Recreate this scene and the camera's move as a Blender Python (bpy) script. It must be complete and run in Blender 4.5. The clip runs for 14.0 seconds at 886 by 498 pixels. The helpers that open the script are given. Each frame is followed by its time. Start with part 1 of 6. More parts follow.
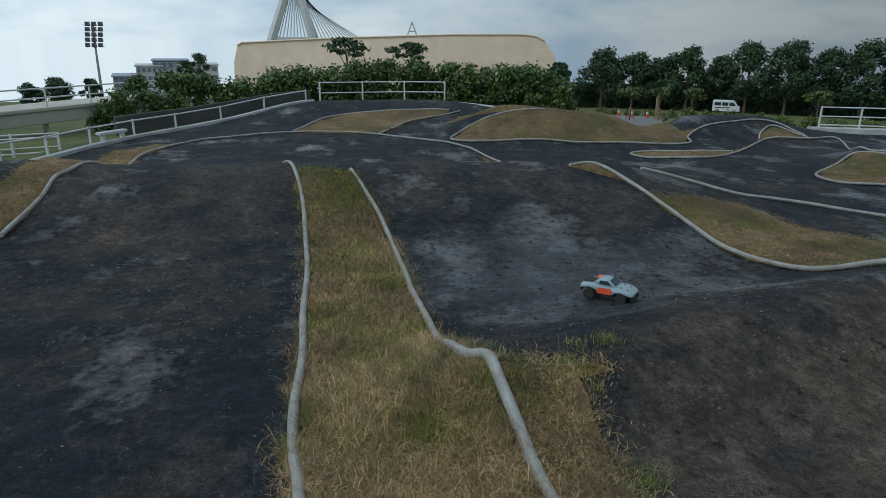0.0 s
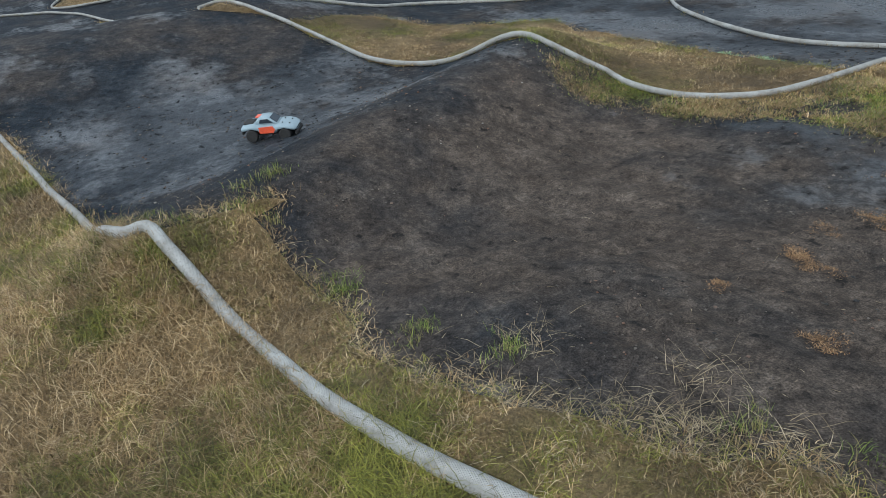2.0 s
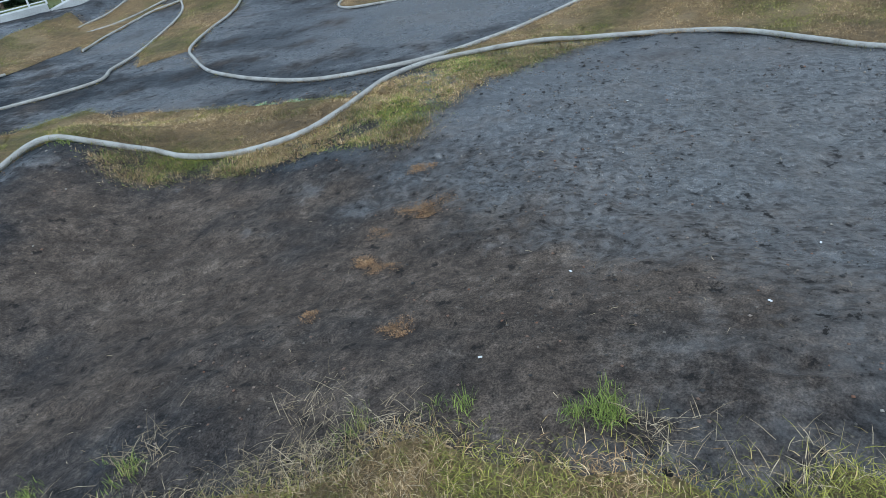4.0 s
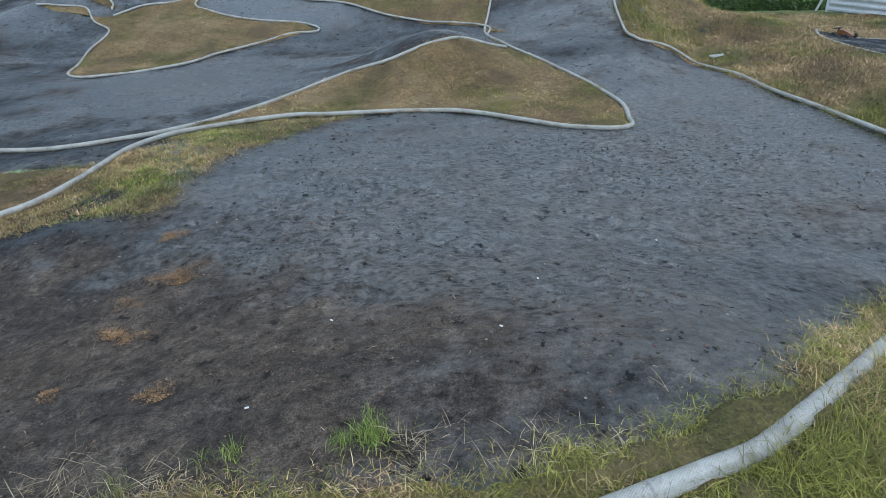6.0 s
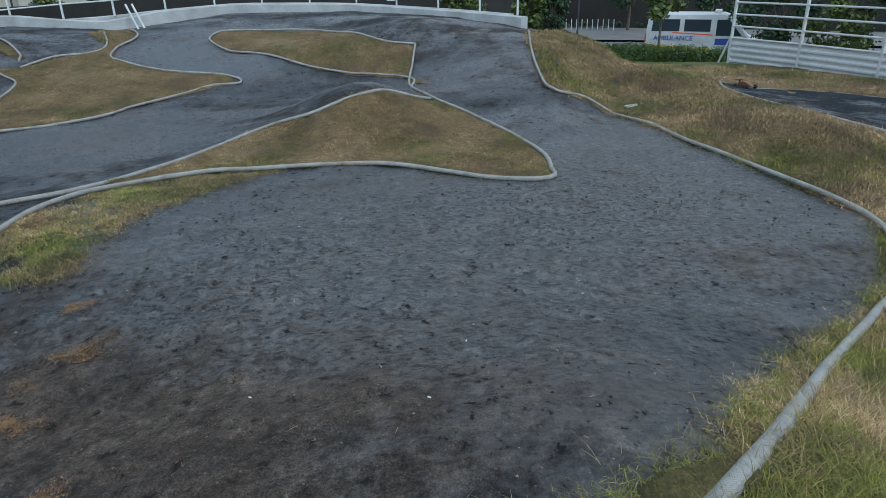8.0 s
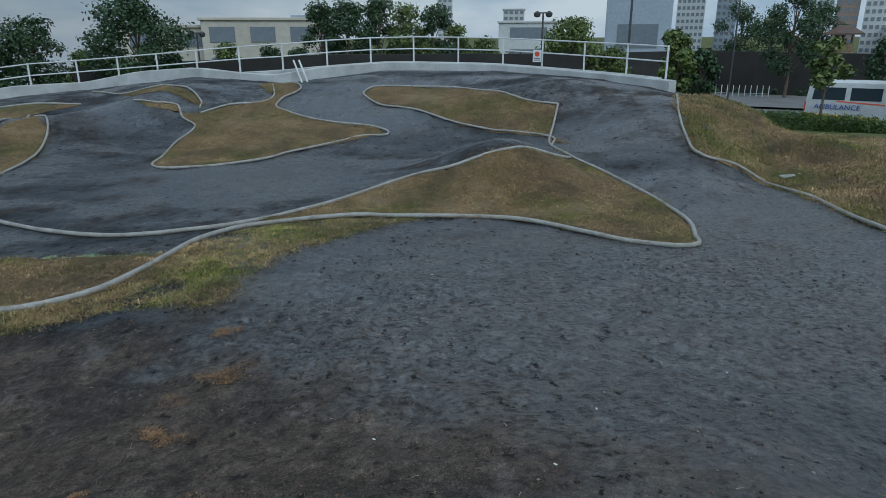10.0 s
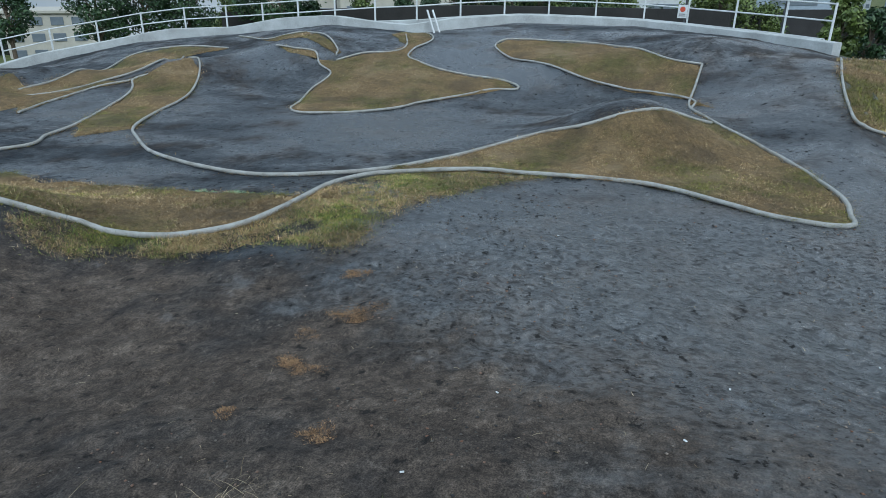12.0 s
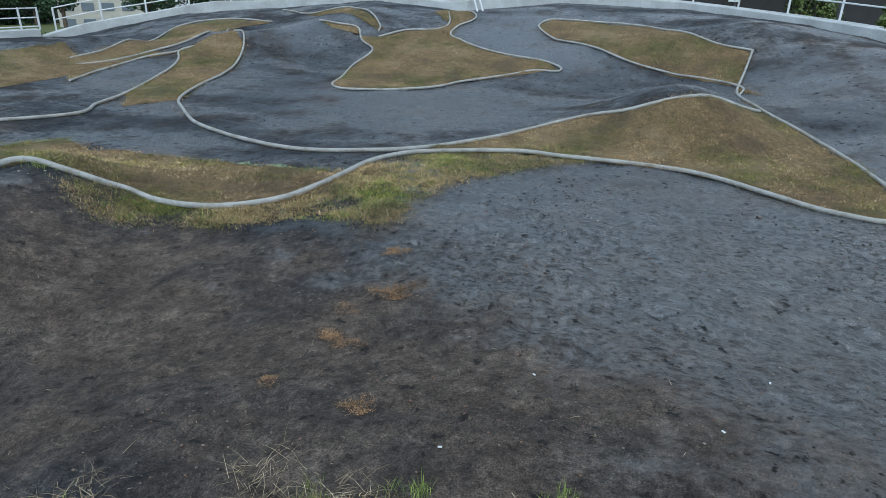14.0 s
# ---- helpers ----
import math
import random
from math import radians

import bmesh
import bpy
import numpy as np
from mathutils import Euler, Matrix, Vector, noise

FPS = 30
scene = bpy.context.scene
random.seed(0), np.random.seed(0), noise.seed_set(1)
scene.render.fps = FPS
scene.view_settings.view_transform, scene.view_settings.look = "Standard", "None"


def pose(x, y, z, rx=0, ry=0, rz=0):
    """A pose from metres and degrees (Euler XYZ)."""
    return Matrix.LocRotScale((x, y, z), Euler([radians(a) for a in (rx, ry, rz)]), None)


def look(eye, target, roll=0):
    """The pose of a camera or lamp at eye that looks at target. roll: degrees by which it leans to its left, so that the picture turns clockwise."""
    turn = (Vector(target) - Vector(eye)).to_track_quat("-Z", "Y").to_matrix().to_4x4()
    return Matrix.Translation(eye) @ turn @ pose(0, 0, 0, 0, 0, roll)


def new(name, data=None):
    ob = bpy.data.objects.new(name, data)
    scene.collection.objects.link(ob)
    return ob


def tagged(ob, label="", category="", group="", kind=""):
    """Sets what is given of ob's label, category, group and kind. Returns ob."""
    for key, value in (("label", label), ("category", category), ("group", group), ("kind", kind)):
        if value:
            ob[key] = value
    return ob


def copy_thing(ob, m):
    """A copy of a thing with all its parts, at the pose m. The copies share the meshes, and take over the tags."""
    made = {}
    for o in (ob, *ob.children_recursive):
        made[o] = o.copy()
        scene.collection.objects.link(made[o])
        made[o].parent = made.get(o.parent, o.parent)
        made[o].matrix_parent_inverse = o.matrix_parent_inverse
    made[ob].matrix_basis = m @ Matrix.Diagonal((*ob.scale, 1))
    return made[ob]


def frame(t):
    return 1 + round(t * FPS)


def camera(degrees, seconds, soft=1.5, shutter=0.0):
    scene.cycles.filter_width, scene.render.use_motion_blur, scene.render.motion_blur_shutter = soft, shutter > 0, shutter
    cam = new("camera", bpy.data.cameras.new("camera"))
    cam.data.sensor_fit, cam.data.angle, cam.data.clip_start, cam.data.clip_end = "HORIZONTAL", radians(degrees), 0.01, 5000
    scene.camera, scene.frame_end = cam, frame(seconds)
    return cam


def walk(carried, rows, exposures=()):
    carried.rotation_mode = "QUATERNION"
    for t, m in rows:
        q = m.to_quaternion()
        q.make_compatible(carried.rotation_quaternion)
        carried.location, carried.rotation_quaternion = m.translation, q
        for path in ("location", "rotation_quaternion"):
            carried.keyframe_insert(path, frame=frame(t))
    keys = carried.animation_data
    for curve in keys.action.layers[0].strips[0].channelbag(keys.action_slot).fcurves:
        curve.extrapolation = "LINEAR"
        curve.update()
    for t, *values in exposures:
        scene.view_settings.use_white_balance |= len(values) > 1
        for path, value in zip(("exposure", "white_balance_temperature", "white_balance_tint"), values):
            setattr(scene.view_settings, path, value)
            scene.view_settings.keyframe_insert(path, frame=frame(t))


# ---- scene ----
cam = camera(68.57, 14.0, 0.8)
PATH = [
    (0.0, look((-0.068, 0.047, 2.526), (0.077, 4.813, 1.020), 0.60)),
    (0.5, look((-0.007, 0.084, 2.472), (0.505, 4.744, 0.731), -0.95)),
    (1.0, look((0.095, 0.101, 2.215), (1.009, 4.402, -0.165), -3.30)),
    (1.5, look((0.220, -0.042, 2.324), (1.646, 3.984, -0.276), -6.14)),
    (2.0, look((0.199, 0.065, 2.302), (2.272, 3.801, -0.296), -5.65)),
    (2.5, look((0.242, 0.022, 2.272), (2.821, 3.509, -0.216), -6.97)),
    (3.0, look((0.300, -0.107, 2.298), (3.314, 3.058, -0.130), -9.40)),
    (3.5, look((0.312, -0.200, 2.357), (3.826, 2.330, -0.123), -9.50)),
    (4.0, look((0.324, -0.281, 2.415), (4.195, 1.528, -0.183), -10.00)),
    (4.2, look((0.324, -0.281, 2.419), (4.271, 1.304, -0.209), -9.77)),
    (6.3, look((0.064, -0.379, 2.398), (4.559, -0.437, 0.209), -1.33)),
    (6.5, look((0.065, -0.404, 2.422), (4.567, -0.531, 0.252), -1.31)),
    (7.0, look((0.203, -0.467, 2.395), (4.700, -0.948, 0.262), -1.76)),
    (7.2, look((0.224, -0.434, 2.429), (4.730, -0.969, 0.328), -1.21)),
    (9.3, look((0.207, -0.397, 2.480), (4.929, -0.470, 0.837), -1.20)),
    (9.5, look((0.266, -0.397, 2.445), (4.991, -0.348, 0.809), -1.17)),
    (10.0, look((0.252, -0.340, 2.449), (4.980, 0.144, 0.897), -0.20)),
    (10.5, look((0.249, -0.286, 2.442), (4.849, 0.652, 0.720), 0.81)),
    (11.0, look((0.250, -0.233, 2.437), (4.747, 0.969, 0.613), 1.42)),
    (11.5, look((0.248, -0.238, 2.463), (4.729, 1.032, 0.646), 0.36)),
    (12.0, look((0.240, -0.210, 2.440), (4.690, 1.097, 0.571), 0.78)),
    (12.5, look((0.267, -0.228, 2.413), (4.696, 1.010, 0.450), 0.62)),
    (13.0, look((0.298, -0.282, 2.403), (4.759, 0.721, 0.380), -0.59)),
    (13.5, look((0.280, -0.270, 2.394), (4.735, 0.838, 0.412), -0.44)),
    (14.0, look((0.194, -0.159, 2.452), (4.511, 1.359, 0.437), 1.91)),
]

walk(cam, PATH, ((0.0, -0.82, 6350, 3), (0.5, -0.64, 6450, 4), (1.0, -0.32, 6600, 8), (1.5, -0.06, 6650, 9), (2.0, 0.0, 6600, 9), (3.0, 0.08, 6100, 5), (4.0, 0.18, 6000, 7), (7.0, 0.0, 6050, 7), (9.5, -0.67, 6050, 4), (10.5, -0.57, 6050, 4), (11.0, -0.32, 6050, 4), (14.0, -0.02, 6050, 6)))

# ---- world and light ----
world = bpy.data.worlds.new("sky")
scene.world = world
world.use_nodes = True
wn, wl = world.node_tree.nodes, world.node_tree.links
wn.clear()
w_out = wn.new("ShaderNodeOutputWorld")
w_bg = wn.new("ShaderNodeBackground")
w_sky = wn.new("ShaderNodeTexSky")
w_sky.sky_type = "NISHITA"
w_sky.sun_disc = False
w_sky.sun_elevation, w_sky.sun_rotation = radians(42), radians(-124)
w_geo = wn.new("ShaderNodeTexCoord")
w_sep = wn.new("ShaderNodeSeparateXYZ")
wl.new(w_geo.outputs["Generated"], w_sep.inputs[0])


def w_math(op, a, b=0.0, clamp=False):
    x = wn.new("ShaderNodeMath")
    x.operation, x.use_clamp = op, clamp
    for s, v in zip(x.inputs, (a, b)):
        if isinstance(v, (int, float)):
            s.default_value = v
        else:
            wl.new(v, s)
    return x.outputs[0]


def w_mix(f, a, b):
    x = wn.new("ShaderNodeMix")
    x.data_type = "RGBA"
    for s, v in ((x.inputs[0], f), (x.inputs[6], a), (x.inputs[7], b)):
        if isinstance(v, tuple):
            s.default_value = (*v, 1)
        elif isinstance(v, float):
            s.default_value = v
        else:
            wl.new(v, s)
    return x.outputs[2]


# a layer of cloud seen in perspective over the clear sky
w_lift = w_math("ADD", w_math("MAXIMUM", w_sep.outputs[2], 0.0), 0.30)
w_flat = wn.new("ShaderNodeCombineXYZ")
wl.new(w_math("DIVIDE", w_sep.outputs[0], w_lift), w_flat.inputs[0])
wl.new(w_math("DIVIDE", w_sep.outputs[1], w_lift), w_flat.inputs[1])
w_noise = wn.new("ShaderNodeTexNoise")
w_noise.inputs["Scale"].default_value, w_noise.inputs["Detail"].default_value, w_noise.inputs["Roughness"].default_value = 1.15, 7, 0.55
wl.new(w_flat.outputs[0], w_noise.inputs["Vector"])
w_ramp = wn.new("ShaderNodeValToRGB")
w_ramp.color_ramp.elements[0].position, w_ramp.color_ramp.elements[0].color = 0.36, (0.48, 0.64, 0.84, 1)
w_ramp.color_ramp.elements[1].position, w_ramp.color_ramp.elements[1].color = 0.60, (0.88, 0.97, 1.07, 1)
wl.new(w_noise.outputs[0], w_ramp.inputs[0])
# the cloud glows more towards the hidden sun
w_dot = w_math("ADD", w_math("MULTIPLY", w_sep.outputs[0], -0.90), w_math("MULTIPLY", w_sep.outputs[1], 0.30))
w_rain = w_math("ADD", w_math("MULTIPLY", w_sep.outputs[0], 0.57), w_math("MULTIPLY", w_sep.outputs[1], 0.82))
w_rain = w_math("POWER", w_math("MAXIMUM", w_rain, 0.0), 4.0)
w_glow = w_math("SUBTRACT", w_math("ADD", 1.43, w_math("MULTIPLY", w_dot, 0.44)), w_math("MULTIPLY", w_rain, 0.72))
w_scale = wn.new("ShaderNodeVectorMath")
w_scale.operation = "SCALE"
wl.new(w_ramp.outputs[0], w_scale.inputs[0])
wl.new(w_glow, w_scale.inputs["Scale"])
w_clear = wn.new("ShaderNodeVectorMath")
w_clear.operation = "SCALE"
wl.new(w_sky.outputs[0], w_clear.inputs[0])
w_clear.inputs["Scale"].default_value = 0.12
wl.new(w_mix(0.88, w_clear.outputs[0], w_scale.outputs[0]), w_bg.inputs[0])
w_bg.inputs["Strength"].default_value = 1.0
wl.new(w_bg.outputs[0], w_out.inputs[0])
sun = new("sun", bpy.data.lights.new("sun", "SUN"))
sun.data.energy, sun.data.angle, sun.data.color = 1.2, radians(25), (1, 0.97, 0.92)
sun.matrix_world = look((-38, -26, 42), (0, 0, 0))


# ---- lie of the land ----
RIM_YAW = (-180, -120, -60, -33, -26, -20, -9, 0, 6, 10, 13, 19, 23, 31, 42, 50, 57, 65, 72, 80, 90, 98, 103, 107, 112, 120, 132, 150, 180)
RIM_R = (16, 16, 16, 14, 18, 21, 25, 26, 25, 21.5, 19.5, 19.5, 23, 25, 27, 27, 26, 23.5, 22, 23, 22, 20, 18.5, 17.5, 18, 20, 18, 16, 16)
RIM_Z = (0.3, 0.2, 0.2, 0.15, 0.05, 0.0, 0.2, 0.25, 0.15, 0.0, -0.1, -0.1, -0.1, -0.15, -0.3, 0.45, 0.75, 1.22, 1.05, 1.36, 1.38, 1.28, 1.12, 0.85, -0.05, -0.1, 0.0, 0.1, 0.2)
# ridges: ends (x, y), height, half-width
RIDGES = (
    (-6.2, 10.2, 2.8, 11.0, 0.60, 2.0),      # jump across the two long lanes
    (0.5, 4.1, 4.9, 5.95, 0.48, 0.85),        # take-off jump
    (3.6, -0.4, 6.6, 2.4, 0.22, 1.9),        # landing table
    (1.5, 1.6, 2.2, -1.4, 0.40, 1.5),        # shoulder by the stand
    (-0.8, -3.0, 0.6, -2.4, 0.35, 2.2),      # bank under the stand
    (11.7, -0.1, 12.3, -0.2, 0.68, 1.3),     # wedge island
    (2.4, 19.5, 4.9, 19.4, 0.72, 1.4),       # straw mound
    (8.6, 20.5, 10.5, 21.0, 0.55, 1.6),      # far right roller
    (11.0, 14.6, 13.5, 14.4, 0.45, 1.3),
    (-3.5, 23.5, 0.5, 23.8, 0.35, 2.2),
    (15.0, 11.6, 17.0, 9.6, 0.55, 1.5),      # roller between two far lanes
    (16.5, 2.6, 17.6, -1.2, 0.30, 1.2),      # inner bank of the far turn
    (12.8, -7.2, 9.0, -7.0, 0.30, 1.3),
    (16.6, -6.2, 14.4, -6.4, 0.45, 1.2),
)


def height(x, y):
    """The lie of the land at x, y (numbers or arrays)."""
    x, y = np.asarray(x, float), np.asarray(y, float)
    r, yaw = np.hypot(x, y), np.degrees(np.arctan2(x, y))
    edge, top = np.interp(yaw, RIM_YAW, RIM_R), np.interp(yaw, RIM_YAW, RIM_Z)
    s = np.clip((r - edge + 8.5) / 7.5, 0, 1)
    z = top * s * s * (3 - 2 * s)
    s = np.clip((r - edge - 1.0) / 4.0, 0, 1)
    low = -0.2 - np.clip((r - 21) * 0.075, 0, None)
    street = np.interp(r, (21, 25, 31, 80), (-0.2, -0.5, -1.7, -1.9))
    low = low + (street - low) * np.interp(yaw, (50, 62, 150, 165), (0, 1, 1, 0))
    z = z + (low - z) * s * s * (3 - 2 * s)
    for x0, y0, x1, y1, h, w in RIDGES:
        dx, dy = x1 - x0, y1 - y0
        k = np.clip(((x - x0) * dx + (y - y0) * dy) / (dx * dx + dy * dy), 0, 1)
        d2 = (x - x0 - k * dx) ** 2 + (y - y0 - k * dy) ** 2
        z = z + h * np.exp(-d2 / (w * w))
    return z

# ---- materials ----
def shader(name, rough=0.8, metal=0.0):
    m = bpy.data.materials.new(name)
    m.use_nodes = True
    n, l = m.node_tree.nodes, m.node_tree.links
    b = n["Principled BSDF"]
    b.inputs["Roughness"].default_value, b.inputs["Metallic"].default_value = rough, metal
    return m, n, l, b


def ramp(n, l, source, stops):
    r = n.new("ShaderNodeValToRGB")
    while len(r.color_ramp.elements) < len(stops):
        r.color_ramp.elements.new(0.5)
    for e, (p, c) in zip(r.color_ramp.elements, stops):
        e.position, e.color = p, (*c, 1)
    l.new(source, r.inputs[0])
    return r.outputs[0]


def mix(n, l, factor, a, b, how="MIX"):
    x = n.new("ShaderNodeMix")
    x.data_type, x.blend_type = "RGBA", how
    for s, v in ((x.inputs[0], factor), (x.inputs[6], a), (x.inputs[7], b)):
        if isinstance(v, (int, float)):
            s.default_value = v
        elif isinstance(v, tuple):
            s.default_value = (*v, 1)
        else:
            l.new(v, s)
    return x.outputs[2]


def grain(n, l, vector, scale, detail=6.0, rough=0.6, kind="ShaderNodeTexNoise"):
    t = n.new(kind)
    t.inputs["Scale"].default_value = scale
    if kind == "ShaderNodeTexNoise":
        t.inputs["Detail"].default_value, t.inputs["Roughness"].default_value = detail, rough
    l.new(vector, t.inputs["Vector"])
    return t.outputs[0]


def math_node(n, l, op, a, b=0.0, clamp=False):
    x = n.new("ShaderNodeMath")
    x.operation, x.use_clamp = op, clamp
    for s, v in zip(x.inputs, (a, b)):
        if isinstance(v, (int, float)):
            s.default_value = v
        else:
            l.new(v, s)
    return x.outputs[0]


def bump(n, l, b, heights, strength=0.5, distance=0.01):
    prev = None
    for h, s, d in heights:
        x = n.new("ShaderNodeBump")
        x.inputs["Strength"].default_value, x.inputs["Distance"].default_value = s, d
        l.new(h, x.inputs["Height"])
        if prev:
            l.new(prev, x.inputs["Normal"])
        prev = x.outputs[0]
    l.new(prev, b.inputs["Normal"])


def spread(n, l, value, lo, hi, a, b):
    """Maps the range lo to hi of a value to a to b."""
    x = n.new("ShaderNodeMapRange")
    for k, s in zip((lo, hi, a, b), x.inputs[1:5]):
        s.default_value = k
    l.new(value, x.inputs[0])
    return x.outputs[0]


def grey(n, l, value):
    x = n.new("ShaderNodeCombineXYZ")
    for s in x.inputs:
        l.new(value, s)
    return x.outputs[0]


def coords(n, which="Object"):
    return n.new("ShaderNodeTexCoord").outputs[which]


def mottled(name, light, dark, scale=3.0, fine=60.0, rough=0.8, relief=0.3, depth=0.01, metal=0.0, vary=0.0):
    """A plain weathered surface: two colours in blotches, fine grain and relief."""
    m, n, l, b = shader(name, rough, metal)
    v = coords(n)
    big, small = grain(n, l, v, scale), grain(n, l, v, fine, 3)
    c = ramp(n, l, big, ((0.32, dark), (0.68, light)))
    c = mix(n, l, 0.25, c, ramp(n, l, small, ((0.3, tuple(k * 0.6 for k in dark)), (0.7, tuple(min(1, k * 1.15) for k in light)))))
    if vary:
        info = n.new("ShaderNodeObjectInfo").outputs["Random"]
        c = mix(n, l, vary, c, ramp(n, l, info, ((0, dark), (1, light))))
    l.new(c, b.inputs["Base Color"])
    bump(n, l, b, ((small, relief, depth),))
    return m


def ground_material():
    m, n, l, b = shader("worn_dirt_asphalt")
    b.inputs["IOR"].default_value = 1.72
    v = coords(n)

    def marked(name):
        x = n.new("ShaderNodeAttribute")
        x.attribute_name = name
        return x.outputs["Fac"]

    broad, blot, mid, fine = grain(n, l, v, 0.5, 8, 0.62), grain(n, l, v, 1.05, 7, 0.6), grain(n, l, v, 3.4, 9, 0.66), grain(n, l, v, 34, 6, 0.75)
    clod, tiny = grain(n, l, v, 13, 8, 0.72), grain(n, l, v, 110, 2)
    grit = grain(n, l, v, 95, kind="ShaderNodeTexVoronoi")
    tar = ramp(n, l, mid, ((0.30, (0.007, 0.011, 0.016)), (0.55, (0.013, 0.019, 0.026)), (0.80, (0.030, 0.037, 0.043))))
    soil = ramp(n, l, mid, ((0.28, (0.038, 0.030, 0.025)), (0.55, (0.078, 0.062, 0.050)), (0.78, (0.140, 0.114, 0.092))))
    dust = ramp(n, l, mid, ((0.28, (0.020, 0.021, 0.022)), (0.52, (0.036, 0.037, 0.037)), (0.76, (0.070, 0.070, 0.067))))
    wave = math_node(n, l, "ADD", math_node(n, l, "MULTIPLY", math_node(n, l, "SUBTRACT", blot, 0.5), 2.6), math_node(n, l, "MULTIPLY", math_node(n, l, "SUBTRACT", clod, 0.5), 0.8))
    wave2 = math_node(n, l, "ADD", math_node(n, l, "MULTIPLY", math_node(n, l, "SUBTRACT", broad, 0.5), 0.9), math_node(n, l, "MULTIPLY", math_node(n, l, "SUBTRACT", clod, 0.5), 0.6))
    c = mix(n, l, math_node(n, l, "ADD", marked("dust"), wave2, True), tar, dust)
    f = math_node(n, l, "ADD", marked("dirt"), wave, True)
    c = mix(n, l, f, c, soil)
    speck = math_node(n, l, "MULTIPLY", spread(n, l, fine, 0.32, 0.68, 0.48, 1.55), spread(n, l, clod, 0.30, 0.70, 0.66, 1.36))
    speck = math_node(n, l, "MULTIPLY", speck, spread(n, l, tiny, 0.30, 0.72, 0.45, 1.65))
    c = mix(n, l, 1.0, c, grey(n, l, speck), "MULTIPLY")
    spots = ramp(n, l, clod, ((0.0, (0, 0, 0)), (0.60, (0, 0, 0)), (0.70, (1, 1, 1))))
    c = mix(n, l, math_node(n, l, "MULTIPLY", spots, 0.30), c, (0.17, 0.16, 0.14))
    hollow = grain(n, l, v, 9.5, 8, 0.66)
    # relief shading put into the colour: low ground darker, high ground lighter
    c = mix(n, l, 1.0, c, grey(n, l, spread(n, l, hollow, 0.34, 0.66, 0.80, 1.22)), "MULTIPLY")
    # painted shade: the deepest hollows go almost black
    pit_shade = ramp(n, l, hollow, ((0.0, (1, 1, 1)), (0.345, (1, 1, 1)), (0.385, (0, 0, 0))))
    c = mix(n, l, math_node(n, l, "MULTIPLY", pit_shade, 0.8), c, (0.010, 0.010, 0.010))
    rust = ramp(n, l, grain(n, l, v, 4.2, 8, 0.7), ((0.0, (0, 0, 0)), (0.66, (0, 0, 0)), (0.74, (1, 1, 1))))
    c = mix(n, l, math_node(n, l, "MULTIPLY", rust, math_node(n, l, "MULTIPLY", marked("dust"), 0.45)), c, (0.12, 0.068, 0.038))
    field = ramp(n, l, grain(n, l, v, 0.35, 6), ((0.35, (0.05, 0.075, 0.02)), (0.65, (0.13, 0.135, 0.05))))
    c = mix(n, l, marked("outer"), c, field)
    # rolled and polished streaks shine, dirt and hollows stay dull
    drawn = n.new("ShaderNodeVectorMath")
    drawn.operation = "MULTIPLY"
    l.new(v, drawn.inputs[0])
    drawn.inputs[1].default_value = (1.7, 0.7, 1.0)
    drawn = grain(n, l, drawn.outputs[0], 0.55, 6, 0.58)
    streak = math_node(n, l, "SUBTRACT", math_node(n, l, "ADD", math_node(n, l, "MULTIPLY", math_node(n, l, "ADD", drawn, broad), 0.36), math_node(n, l, "ADD", math_node(n, l, "MULTIPLY", math_node(n, l, "ADD", clod, hollow), 0.10), math_node(n, l, "MULTIPLY", mid, 0.08))), 0.5)
    streak = math_node(n, l, "ADD", math_node(n, l, "MULTIPLY", streak, 2.9), math_node(n, l, "MULTIPLY", math_node(n, l, "MAXIMUM", streak, 0.0), 6.5))
    shine = math_node(n, l, "ADD", marked("gloss"), streak, True)
    shine = math_node(n, l, "SUBTRACT", shine, math_node(n, l, "ADD", math_node(n, l, "MULTIPLY", f, 0.95), math_node(n, l, "ADD", pit_shade, marked("outer"))), True)
    # worn high spots are polished, the dents between them stay dull
    worn = n.new("ShaderNodeVectorMath")
    worn.operation = "MULTIPLY"
    l.new(v, worn.inputs[0])
    worn.inputs[1].default_value = (1.0, 0.7, 1.0)
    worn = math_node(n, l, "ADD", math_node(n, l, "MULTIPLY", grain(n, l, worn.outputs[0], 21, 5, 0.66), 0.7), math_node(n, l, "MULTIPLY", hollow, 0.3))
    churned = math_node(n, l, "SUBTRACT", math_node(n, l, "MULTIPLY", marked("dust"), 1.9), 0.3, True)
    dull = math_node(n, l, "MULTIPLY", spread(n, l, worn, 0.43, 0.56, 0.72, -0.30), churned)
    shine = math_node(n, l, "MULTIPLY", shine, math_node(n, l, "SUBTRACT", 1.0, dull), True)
    # the dents' shade is painted into the colour as well
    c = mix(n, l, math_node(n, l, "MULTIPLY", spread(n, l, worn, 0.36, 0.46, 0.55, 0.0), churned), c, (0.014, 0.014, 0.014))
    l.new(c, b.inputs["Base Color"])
    l.new(math_node(n, l, "ADD", spread(n, l, shine, 0, 1, 0.80, 0.20), spread(n, l, fine, 0.3, 0.7, -0.10, 0.10), True), b.inputs["Roughness"])
    l.new(spread(n, l, shine, 0, 1, 0.08, 1.0), b.inputs["Specular IOR Level"])
    bump(n, l, b, ((mid, 0.2, 0.02), (hollow, 0.8, 0.034), (clod, 0.8, 0.016), (grain(n, l, v, 24, 4, 0.6), 0.7, 0.008), (fine, 0.5, 0.002), (grit, 0.3, 0.001)))
    return m


